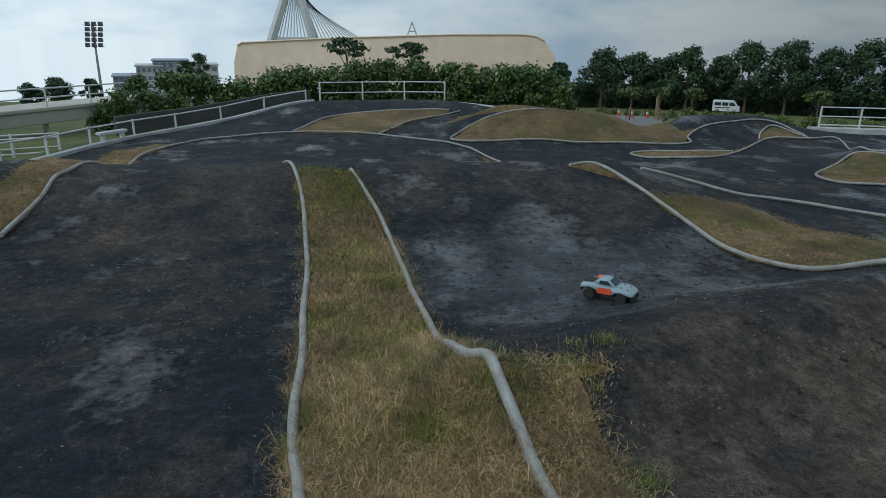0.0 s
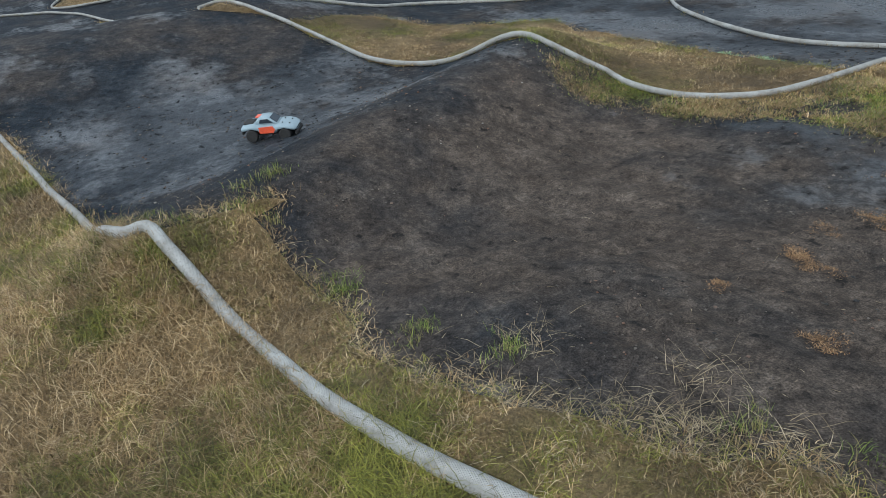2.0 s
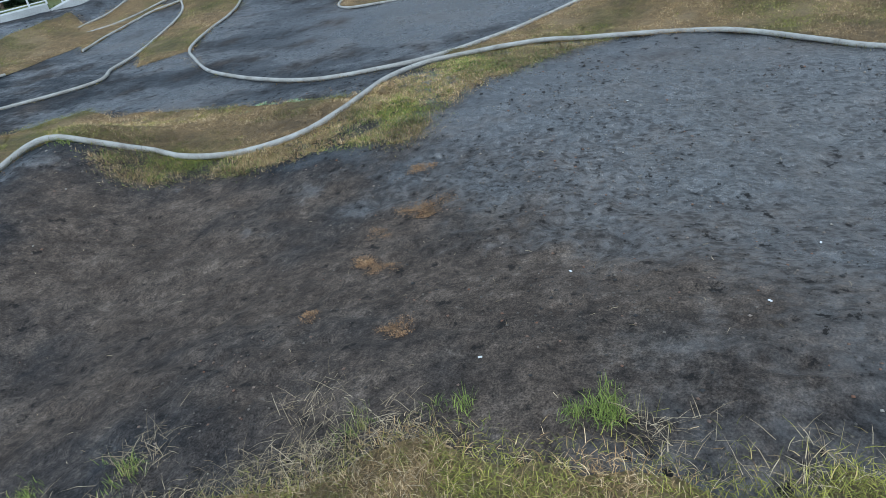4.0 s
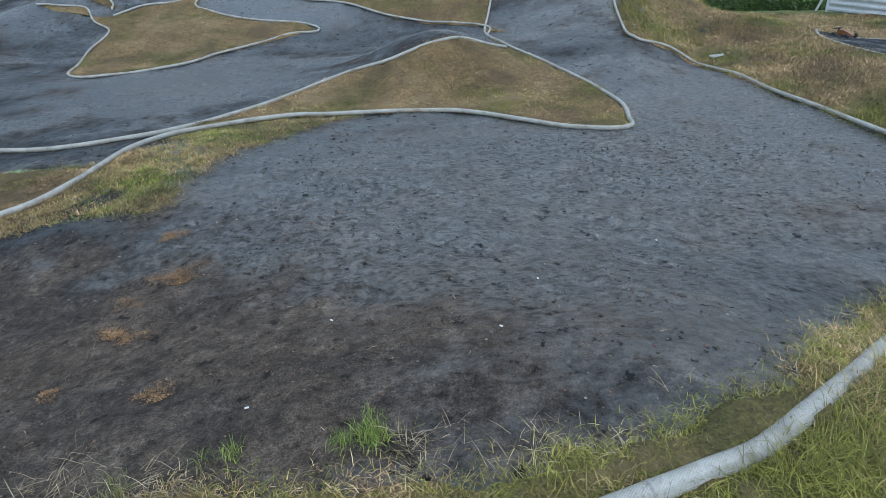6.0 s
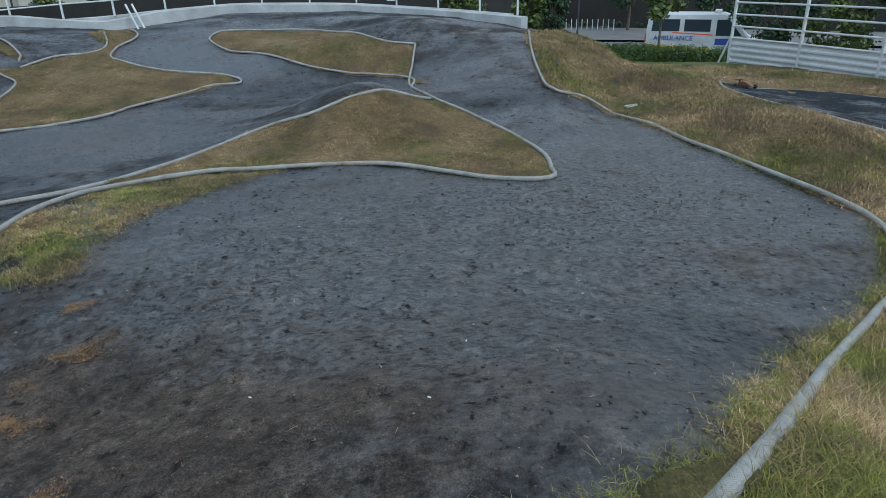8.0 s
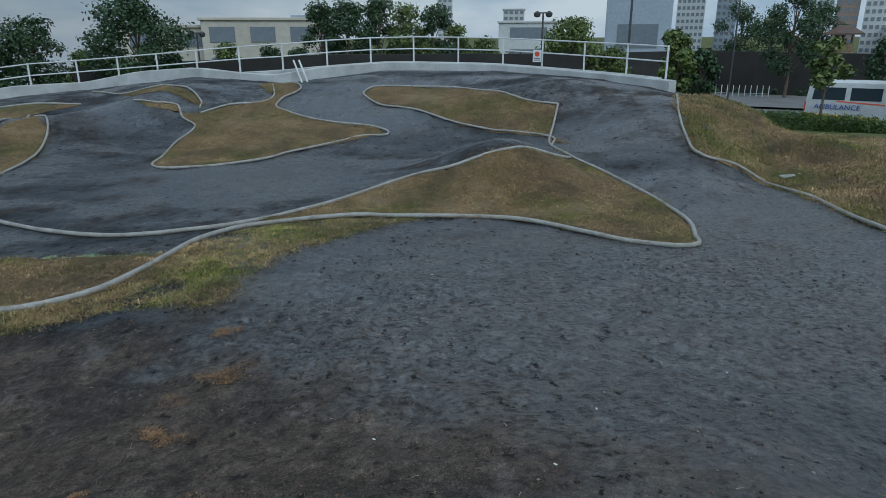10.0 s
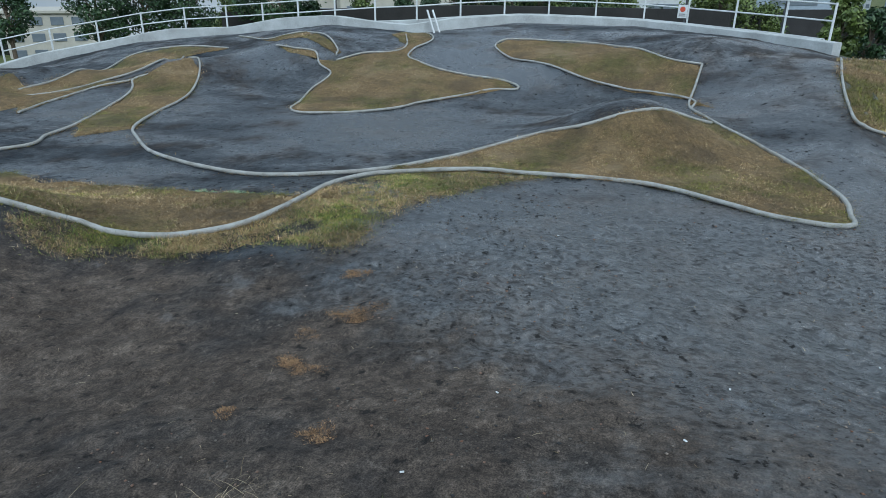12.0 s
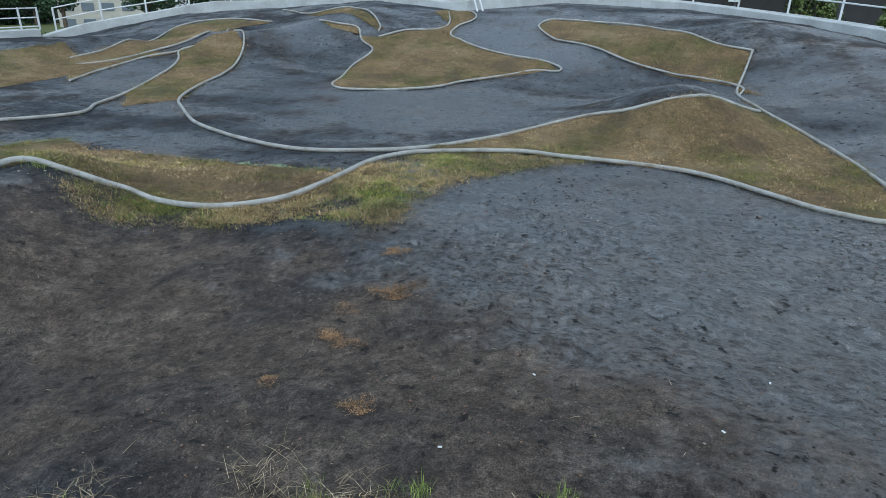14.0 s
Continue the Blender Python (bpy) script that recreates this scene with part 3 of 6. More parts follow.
def hose(name, knots):
    """A white hose pegged along a lane's edge, with dark bands where lengths meet."""
    near = min(math.hypot(*p) for p in knots)
    sides = 12
    slim = lambda p: float(np.interp(math.hypot(p.x, p.y), (2.5, 6, 14), (0.042, 0.033, 0.025)))
    line = smooth_line(knots, 0.06 if near < 6 else 0.12)
    hose_lines.append((near, line))
    pts = [Vector((p.x, p.y, float(height(p.x, p.y)) + slim(p) + 0.004 + 0.014 * float(value_noise(p.x * 2.2, p.y * 2.2)))) for p in line]
    base = pts[0].copy()
    g = Geo()
    g.tube([p - base for p in pts], [slim(p) * (1 + 0.12 * float(value_noise(p.x * 3, p.y * 3 + 40))) for p in pts], sides)
    top = thing("edging_hose", base, "weathered white corrugated hose edging the lane on the ground", "hose", "lane edging hoses")
    ob = part("tube", g, HOSE, top, "", True)
    me = ob.data
    uv = me.uv_layers.new(name="UVMap")
    run, far = [0.0], 0.0
    for a, b in zip(pts, pts[1:]):
        far += (b - a).length
        run.append(far)
    loops = np.zeros(len(me.loops), np.int32)
    me.loops.foreach_get("vertex_index", loops)
    along = np.array(run)[np.minimum(loops // sides, len(run) - 1)]
    uv.data.foreach_set("uv", np.stack([(loops % sides) / sides, along], 1).astype(np.float32).ravel())
    gap, i = 1.5, 0
    nxt = 0.7 + random.random()
    for i in range(1, len(pts) - 1):
        if run[i] >= nxt:
            d = (pts[i + 1] - pts[i - 1]).normalized() * 0.005
            part("band", Geo().tube([pts[i] - base - d, pts[i] - base + d], slim(pts[i]) * 1.05, sides), BAND, top, "dark joint band")
            nxt = run[i] + gap * (0.9 + 0.9 * random.random()) * (1 if near < 6 else 2.2)


hose("lane_hose_a", [(-2.81, 12.36), (-2.12, 10.28), (-1.79, 9.09), (-1.59, 8.09), (-1.39, 7.04), (-1.24, 5.91), (-1.07, 4.91), (-1.00, 4.23), (-0.90, 3.63), (-0.78, 3.18), (-0.63, 2.36), (-0.62, 0.96), (-0.70, -0.64), (-0.95, -2.23), (-1.51, -4.23), (-2.31, -6.53)])
hose("stand_hose", [(-1.23, 10.27), (-0.96, 9.52), (-0.68, 8.74), (-0.46, 7.85), (-0.28, 6.95), (-0.19, 6.42), (-0.02, 5.62), (0.17, 4.25), (0.36, 4.02), (0.41, 3.79), (0.49, 3.45), (0.56, 3.11), (0.65, 2.69), (0.72, 2.20), (0.80, 1.84), (0.88, 1.57), (1.01, 1.24), (1.15, 0.85), (1.30, 0.30), (1.45, -0.26), (1.59, -0.80), (1.73, -1.21), (1.88, -1.53), (2.35, -2.09), (3.36, -3.11), (4.12, -4.03), (4.62, -4.63), (5.55, -5.32), (6.16, -5.55), (6.80, -5.56), (7.46, -5.45), (8.24, -5.31), (9.52, -5.12), (10.92, -5.04), (12.36, -4.54), (12.23, -3.74), (13.35, -3.74), (15.03, -3.97), (17.07, -4.39)])
hose("left_hose", [(-5.23, 7.80), (-5.28, 8.40), (-5.33, 8.95), (-5.48, 9.64), (-5.43, 9.95), (-5.59, 10.88), (-5.89, 12.58), (-6.49, 14.94), (-6.38, 16.53), (-5.99, 17.48), (-5.34, 17.83), (-4.42, 18.44), (-2.92, 18.97), (-1.77, 18.86), (-0.79, 18.32), (0.31, 17.56), (1.01, 16.58), (1.44, 14.94), (1.71, 13.58)])
hose("jump_hose", [(2.35, 10.72), (2.77, 10.89), (3.08, 10.20), (3.38, 9.54), (3.63, 8.73), (3.80, 7.87), (4.16, 7.20), (4.48, 6.62), (4.70, 6.10), (4.79, 5.59), (4.99, 5.26), (5.13, 5.05), (5.14, 4.80), (5.21, 4.43), (5.32, 4.05), (5.49, 3.77), (5.72, 3.53), (6.05, 3.40), (6.56, 3.32), (7.25, 3.27), (7.92, 3.04), (8.37, 2.58), (8.89, 1.77), (8.96, 1.15), (9.07, 0.39), (9.06, -0.21), (8.93, -0.72), (8.57, -1.26), (8.19, -1.81), (8.00, -2.40), (8.13, -2.69), (8.44, -2.73), (9.01, -2.81), (9.74, -2.72), (10.52, -2.53), (11.76, -2.07), (12.59, -1.49), (13.63, -1.29), (14.38, -1.19), (15.38, -1.33), (16.37, -1.48)])
hose("wedge_hose", [(12.36, -1.46), (12.08, -1.16), (11.77, -0.72), (11.34, -0.35), (11.08, 0.12), (10.95, 0.67), (11.08, 1.37), (10.55, 1.95), (9.50, 2.48), (8.45, 3.00), (7.91, 3.49), (7.69, 4.35), (7.76, 5.13), (8.03, 6.03), (8.43, 6.93), (9.20, 7.84), (9.86, 8.46), (11.14, 9.06), (12.68, 9.59), (13.94, 10.13), (14.85, 10.61), (15.53, 11.15), (15.53, 11.42)])
hose("back_lane_hose", [(3.64, 10.98), (4.54, 10.99), (5.23, 10.63), (6.13, 10.51), (7.94, 9.06), (8.86, 9.37), (9.97, 9.73), (11.82, 10.63), (13.08, 11.24), (13.61, 11.63), (13.94, 11.44)])
hose("bank_hose", [(14.05, -1.22), (14.66, -1.26), (15.47, -0.37), (16.23, 1.31), (17.30, 2.70), (18.33, 3.57), (18.86, 3.80), (19.43, 3.54), (19.35, 2.59), (18.80, 0.96), (16.99, -0.50), (16.37, -1.48)])
hose("arrow_hose", [(16.84, 9.53), (16.80, 8.96), (16.85, 8.37), (16.31, 7.98), (15.80, 7.42), (14.80, 7.48), (13.46, 7.07), (12.58, 6.81), (12.26, 6.41), (12.46, 5.71), (13.11, 4.96), (14.38, 4.11), (15.30, 3.24), (15.48, 2.52), (15.79, 2.80), (16.19, 3.98), (16.65, 5.08), (17.14, 5.77), (17.91, 5.88), (19.12, 5.72), (20.89, 6.53)])
hose("far_lane_hose", [(10.27, 11.56), (11.54, 12.05), (12.98, 12.22), (13.61, 11.63)])
hose("far_lane_hose_b", [(11.40, 12.79), (12.10, 12.62), (13.37, 12.42), (14.77, 11.81), (17.74, 13.28)])
hose("far_lane_hose_c", [(11.78, 13.19), (13.67, 13.48), (17.64, 15.26), (19.10, 14.49), (18.85, 12.42)])
hose("hump_hose", [(20.60, 13.13), (19.47, 11.37), (19.75, 10.21), (17.48, 8.07), (16.84, 7.73)])
hose("hump_hose_b", [(16.56, 7.60), (17.27, 7.11), (17.59, 6.33), (18.20, 6.21), (19.73, 6.78)])
hose("pad_hose", [(11.90, -10.65), (13.10, -10.10), (13.90, -8.95), (13.60, -7.90), (12.70, -7.30), (11.50, -7.20), (10.40, -7.30), (9.60, -7.55), (8.50, -8.00)])
hose("north_hose_a", [(-3.80, 18.87), (-3.36, 20.71), (-2.74, 21.40), (-1.32, 22.02), (0.19, 22.30), (0.76, 22.28)])
hose("north_hose_b", [(-1.37, 18.80), (-0.54, 20.80), (0.46, 21.53), (1.13, 22.20)])
hose("mound_hose", [(3.46, 19.33), (2.25, 18.93), (1.60, 18.87), (1.09, 18.59), (0.66, 17.82), (1.48, 17.34), (3.78, 17.48), (5.32, 17.52), (7.20, 17.90), (7.54, 18.73), (8.12, 19.32), (9.30, 19.88), (10.18, 20.27), (10.87, 20.19), (11.32, 19.34)])
hose("loop_hose", [(7.80, 16.43), (6.51, 16.49), (5.83, 16.65), (5.16, 16.29), (5.20, 15.82), (5.84, 15.46), (6.78, 15.40), (7.89, 16.32), (9.23, 18.01), (10.10, 18.77), (11.29, 18.94), (12.39, 19.33), (10.29, 15.19), (10.26, 14.21)])
hose("fork_hose", [(9.51, 18.48), (9.92, 19.21), (10.65, 19.91), (11.28, 19.08)])
hose("island_hose", [(10.19, 14.11), (9.86, 14.72), (9.17, 14.21), (8.06, 13.16), (7.98, 12.43), (8.39, 12.20), (8.84, 12.08)])


# ---- grass ----
from mathutils.geometry import delaunay_2d_cdt


def inside(px, py, poly):
    hit = np.zeros(len(px), bool)
    for (x0, y0), (x1, y1) in zip(poly, poly[1:] + poly[:1]):
        if y0 == y1:
            continue
        c = ((y0 > py) != (y1 > py)) & (px < (x1 - x0) * (py - y0) / (y1 - y0) + x0)
        hit ^= c
    return hit


def blades(name, x, y, material, low=0.04, high=0.11, width=1.0, lie=(0.5, 1.35), label="", seed=1, root=0.012):
    """Bent blades of grass rooted at x, y."""
    rs = np.random.RandomState(seed)
    n = len(x)
    if not n:
        return None
    r = np.hypot(x, y)
    z = surface(x, y) + root
    h = rs.uniform(low, high, n) * (0.7 + 0.6 * rs.rand(n)) * np.clip(1.25 - r / 20, 0.7, 1)
    a, lean = rs.uniform(0, 2 * np.pi, n), rs.uniform(*lie, n)
    w = (0.0010 + 0.00016 * np.clip(r, 0, 22)) * width * rs.uniform(0.5, 1.4, n)
    d = np.stack([np.cos(a), np.sin(a), 0 * a], 1)
    s = np.stack([-np.sin(a), np.cos(a), 0 * a], 1) * w[:, None]
    p = np.stack([x, y, z], 1)
    up = np.array([0, 0, 1.0])
    l1, l2 = lean * (0.55 + 0.36 * np.clip((lean - 1) / 0.4, 0, 1)), np.minimum(lean * 1.15, 1.62)
    m = p + (d * np.sin(l1)[:, None] + up * np.cos(l1)[:, None]) * (h * 0.5)[:, None]
    t = m + (d * np.sin(l2)[:, None] + up * np.cos(l2)[:, None]) * (h * 0.55)[:, None] + s * rs.uniform(-6, 6, n)[:, None]
    v = np.stack([p - s, p + s, m - s * 0.8, m + s * 0.8, t], 1).reshape(-1, 3)
    k = 5 * np.arange(n)[:, None]
    f = np.concatenate([k + [0, 1, 3], k + [0, 3, 2], k + [2, 3, 4]])
    return tagged(new(name, tri_mesh(name, v, f, material)), label or "short dry straw-coloured grass with green blades", "grass", kind="stuff")


AMOUNT_R = (0, 3, 5, 8, 12, 18, 30)
AMOUNT = (13000, 12500, 9000, 5000, 2800, 1200, 300)
patch_count = 0
pad_rim = []


def patch(name, knots):
    """A piece of turf laid over the ground, with ragged rims and blades."""
    global patch_count, pad_rim
    patch_count += 1
    rs = np.random.RandomState(100 + patch_count)
    k = [Vector(p) for p in knots]
    dist = min(p.length for p in k)
    step = 0.14 if dist < 6 else 0.3
    rim = []
    for a, c in zip(k, k[1:] + k[:1]):
        n = max(1, int((c - a).length / step))
        for i in range(n):
            p = a.lerp(c, i / n)
            q = (0.11 if dist < 6.5 else 0.07) if name != "pad" else 0.0
            wx = 1.6 * q * (float(value_noise(p.x * 2.3, p.y * 2.3)) + 0.6 * float(value_noise(p.x * 6, p.y * 6)))
            wy = 1.6 * q * (float(value_noise(p.x * 2.3 + 50, p.y * 2.3)) + 0.6 * float(value_noise(p.x * 6 + 50, p.y * 6)))
            rim.append(p + Vector((wx + rs.uniform(-q, q) * 0.2, wy + rs.uniform(-q, q) * 0.2)))
    nb = len(rim)
    if name != "pad":
        # stray blades over the rim
        k2 = [300, 110, 40][(dist > 6.5) + (dist > 12)]
        ex, ey = [], []
        for a, c in zip(k, k[1:] + k[:1]):
            n = int((c - a).length * k2)
            q = rs.rand(n)
            off = rs.normal(0, 0.07 if dist < 6.5 else 0.05, (2, n)) * (0.5 + 2 * np.clip(value_noise(a.x * 2 + 5 * q, a.y * 2 + 5 * q) + 0.3, 0, 1))
            ex.append(a.x + (c.x - a.x) * q + off[0])
            ey.append(a.y + (c.y - a.y) * q + off[1])
        ex, ey = np.concatenate(ex), np.concatenate(ey)
        turn = np.degrees(np.arctan2(ex, ey))
        ok = (turn > -50) & (turn < 150) & (np.hypot(ex, ey) > 1.0)
        blades("rim_blades", ex[ok], ey[ok], BLADE, 0.02, 0.06, 1.0, (0.7, 1.5), "stray dry grass along the turf's rim", 500 + patch_count)
    xs, ys = np.array([p.x for p in rim]), np.array([p.y for p in rim])
    poly = [(p.x, p.y) for p in rim]
    fill = [0.10, 0.16, 0.25][(dist > 6) + (dist > 12)]
    if name == "south_verge":
        fill = 0.25
    gx, gy = np.meshgrid(np.arange(xs.min(), xs.max(), fill), np.arange(ys.min(), ys.max(), fill))
    gx, gy = gx.ravel() + rs.uniform(-0.3, 0.3, gx.size) * fill, gy.ravel() + rs.uniform(-0.3, 0.3, gy.size) * fill
    keep = inside(gx, gy, poly)
    pts = rim + [Vector(p) for p in zip(gx[keep], gy[keep])]
    v, e, f, *_ = delaunay_2d_cdt(pts, [], [list(range(nb))], 1, 1e-5)
    vx, vy = np.array([p.x for p in v]), np.array([p.y for p in v])
    edge = np.array([i < nb for i in range(len(v))])
    lift = (0.036 if name != "pad" else 0.05) + np.where(edge, -0.03 if name != "pad" else -0.01, 0.028 * value_noise(vx * 1.6, vy * 1.6) + 0.034 * value_noise(vx * 4, vy * 4) + 0.02 * value_noise(vx * 9, vy * 9)) * (1 if name != "pad" else 0.3)
    co = np.stack([vx, vy, surface(vx, vy) + lift], 1)
    me = bpy.data.meshes.new(name)
    me.from_pydata(co.tolist(), [], f)
    me.materials.append(TURF if name != "pad" else GROUND)
    me.polygons.foreach_set("use_smooth", [True] * len(me.polygons))
    if name == "pad":
        pad_rim = poly
        tagged(new("side_pad", me), "dark asphalt side pad on the grass verge", "pavement", kind="structure")
        return
    loose = "fringe" in name
    if not loose:
        tagged(new("turf", me), "dry straw-coloured turf beside the dark lane", "turf", kind="structure")
    box = (xs.max() - xs.min()) * (ys.max() - ys.min())
    most = np.interp(dist, AMOUNT_R, AMOUNT)
    n = int(box * most * (2.2 if loose else 1))
    x, y = rs.uniform(xs.min(), xs.max(), n), rs.uniform(ys.min(), ys.max(), n)
    r, yaw = np.hypot(x, y), np.degrees(np.arctan2(x, y))
    ok = (rs.rand(n) * most < np.interp(r, AMOUNT_R, AMOUNT)) & (yaw > -50) & (yaw < 150) & (r > 0.9)
    x, y = x[ok], y[ok]
    ok = inside(x, y, poly) & ~inside(x, y, pad_rim)
    x, y = x[ok], y[ok]
    bare = value_noise(x * 2.1 + 3, y * 2.1) + 0.6 * value_noise(x * 6, y * 6) + 0.5 * value_noise(x * 15, y * 15) > (-0.22 if loose else -0.5)
    x, y = x[bare] + rs.normal(0, 0.06, bare.sum()), y[bare] + rs.normal(0, 0.06, bare.sum())
    blades("grass_blades", x, y, BLADE, 0.03 if dist < 1.6 else 0.02, 0.15 if dist < 1.6 else 0.06, 1.0, (0.95, 1.6), seed=patch_count, root=0.008 if loose else 0.034)
    if loose:
        pick = rs.rand(len(x)) < 0.35
        blades("green_blades", x[pick] + rs.normal(0, 0.08, pick.sum()), y[pick] + rs.normal(0, 0.08, pick.sum()), LUSH, 0.02, 0.05, 1.0, (0.5, 1.5), "short green grass between the straw", seed=700 + patch_count)
    if name == "spill_grass":
        pick = rs.rand(len(x)) < 0.30 * np.clip(0.8 + 2.5 * value_noise(x * 1.7, y * 1.7), 0, 1)
        blades("straw_blades", x[pick] + rs.normal(0, 0.06, pick.sum()), y[pick] + rs.normal(0, 0.06, pick.sum()), PALE, 0.05, 0.14, 0.8, (1.2, 1.6), "bleached straw lying over the grass rim", seed=900)


patch("pad", [(11.90, -10.65), (13.10, -10.10), (13.90, -8.95), (13.60, -7.90), (12.70, -7.30), (11.50, -7.20), (10.40, -7.30), (9.60, -7.55), (8.50, -8.00)])
patch("strip_grass", [(-2.12, 10.28), (-1.79, 9.09), (-1.59, 8.09), (-1.39, 7.04), (-1.24, 5.91), (-1.07, 4.91), (-1.00, 4.23), (-0.90, 3.63), (-0.78, 3.18), (-0.63, 2.36), (-0.62, 0.96), (-0.16, 0.80), (0.91, 0.64), (1.01, 1.24), (0.88, 1.57), (0.80, 1.84), (0.72, 2.20), (0.65, 2.69), (0.56, 3.11), (0.49, 3.45), (0.41, 3.79), (0.36, 4.02), (0.17, 4.25), (-0.02, 5.62), (-0.19, 6.42), (-0.28, 6.95), (-0.46, 7.85), (-0.68, 8.74), (-0.96, 9.52), (-1.23, 10.27)])
patch("spill_grass", [(0.25, 4.08), (0.41, 3.79), (0.49, 3.45), (0.56, 3.11), (0.65, 2.69), (0.72, 2.20), (0.80, 1.84), (0.88, 1.57), (0.94, 1.37), (1.73, -1.21), (1.88, -1.53), (2.35, -2.09), (3.36, -3.11), (4.12, -4.03), (4.62, -4.63), (5.55, -5.32), (6.16, -5.55), (5.64, -5.31), (4.80, -4.62), (4.10, -3.83), (3.47, -2.96), (2.62, -2.09), (2.19, -1.64), (2.00, -1.32), (1.88, -0.96), (1.80, 0.48), (1.84, 0.78), (1.54, 1.08), (1.37, 1.32), (1.33, 1.52), (1.10, 1.84), (1.01, 2.25), (1.03, 2.49), (1.12, 2.85), (1.05, 3.09), (0.99, 3.57), (1.01, 3.87), (1.24, 4.02), (0.92, 4.06), (0.69, 4.01), (0.46, 4.06)])
patch("south_verge", [(1.01, 1.24), (1.73, -1.21), (1.88, -1.53), (2.35, -2.09), (3.36, -3.11), (4.12, -4.03), (4.62, -4.63), (5.55, -5.32), (6.16, -5.55), (6.80, -5.56), (7.46, -5.45), (8.24, -5.31), (9.52, -5.12), (10.92, -5.04), (12.36, -4.54), (12.23, -3.74), (13.35, -3.74), (15.03, -3.97), (17.07, -4.39), (18.60, -8.00), (17.00, -14.00), (6.00, -14.00), (-4.60, -10.00), (-3.20, -8.20), (-2.26, -6.43), (-1.46, -4.23), (-0.91, -2.23), (-0.67, -0.63), (-0.60, 0.91), (0.21, 0.87), (0.86, 0.74)])
patch("jump_verge", [(2.35, 10.72), (2.77, 10.89), (3.08, 10.20), (3.38, 9.54), (3.63, 8.73), (3.80, 7.87), (4.16, 7.20), (4.48, 6.62), (4.70, 6.10), (4.79, 5.59), (4.99, 5.26), (5.13, 5.05), (5.14, 4.80), (5.21, 4.43), (5.32, 4.05), (5.49, 3.77), (5.72, 3.53), (6.05, 3.40), (6.56, 3.32), (7.25, 3.27), (6.67, 2.82), (6.66, 3.54), (6.71, 4.60), (6.75, 5.71), (6.58, 7.12), (6.85, 7.92), (5.47, 8.81), (5.21, 9.43), (4.81, 9.92), (4.00, 9.91), (3.34, 9.76), (2.98, 10.19)])
patch("jump_fringe", [(4.64, 5.25), (4.48, 4.89), (4.53, 4.65), (4.76, 4.24), (5.00, 3.93), (5.31, 3.65), (5.33, 3.93), (5.21, 4.43), (5.14, 4.80), (5.13, 5.05), (4.99, 5.26)])
patch("table_fringe", [(5.61, 3.59), (5.47, 3.07), (5.37, 2.70), (5.32, 2.33), (5.40, 2.15), (5.85, 2.22), (6.53, 2.11), (7.35, 1.85), (8.39, 1.37), (8.93, 0.84), (8.63, 2.05), (7.82, 3.01), (7.14, 3.24), (6.32, 3.34), (5.90, 3.44)])
patch("dip_fringe", [(4.90, 3.98), (5.12, 3.45), (5.42, 3.12), (5.62, 3.40), (5.46, 3.78), (5.24, 4.08)])
patch("wedge_grass", [(8.37, 2.58), (8.89, 1.77), (8.96, 1.15), (9.07, 0.39), (9.06, -0.21), (8.93, -0.72), (8.57, -1.26), (8.19, -1.81), (8.00, -2.40), (8.13, -2.69), (8.44, -2.73), (9.01, -2.81), (9.74, -2.72), (10.52, -2.53), (11.76, -2.07), (12.59, -1.49), (13.63, -1.29), (12.36, -1.46), (12.08, -1.16), (11.77, -0.72), (11.34, -0.35), (11.08, 0.12), (10.95, 0.67), (11.08, 1.37), (10.55, 1.95), (9.50, 2.48), (8.45, 3.00)])
patch("bank_grass", [(13.97, -1.64), (14.66, -1.26), (15.47, -0.37), (16.23, 1.31), (17.30, 2.70), (18.33, 3.57), (18.86, 3.80), (19.43, 3.54), (19.35, 2.59), (18.80, 0.96), (16.99, -0.50), (16.37, -1.48), (15.49, -1.32), (14.38, -1.19)])
patch("arrow_grass", [(16.84, 9.53), (16.80, 8.96), (16.85, 8.37), (16.31, 7.98), (15.80, 7.42), (14.80, 7.48), (13.46, 7.07), (12.58, 6.81), (12.26, 6.41), (12.46, 5.71), (13.11, 4.96), (14.38, 4.11), (15.30, 3.24), (15.48, 2.52), (15.79, 2.80), (16.19, 3.98), (16.65, 5.08), (17.14, 5.77), (17.91, 5.88), (19.12, 5.72), (20.89, 6.53), (20.44, 7.21), (19.51, 7.10), (18.20, 6.21), (17.59, 6.33), (17.27, 7.11), (16.56, 7.60), (16.52, 8.05), (16.57, 8.56), (16.57, 9.06)])
patch("roller_grass", [(8.88, 8.87), (9.97, 9.73), (11.82, 10.63), (13.08, 11.24), (13.61, 11.63), (15.53, 11.42), (14.85, 10.61), (13.94, 10.13), (12.68, 9.59), (11.14, 9.06), (9.85, 8.49)])
patch("far_grass_a", [(11.40, 12.79), (12.10, 12.62), (13.37, 12.42), (14.77, 11.81), (17.74, 13.28), (18.85, 12.42), (19.10, 14.49), (17.64, 15.26), (13.67, 13.48), (11.78, 13.19)])
patch("far_grass_b", [(10.27, 11.56), (11.54, 12.05), (12.98, 12.22), (13.61, 11.63), (13.37, 12.42), (12.10, 12.62), (11.40, 12.79)])
patch("hump_grass", [(20.60, 13.13), (19.47, 11.37), (19.75, 10.21), (17.48, 8.07), (17.09, 7.69), (16.84, 7.73)])
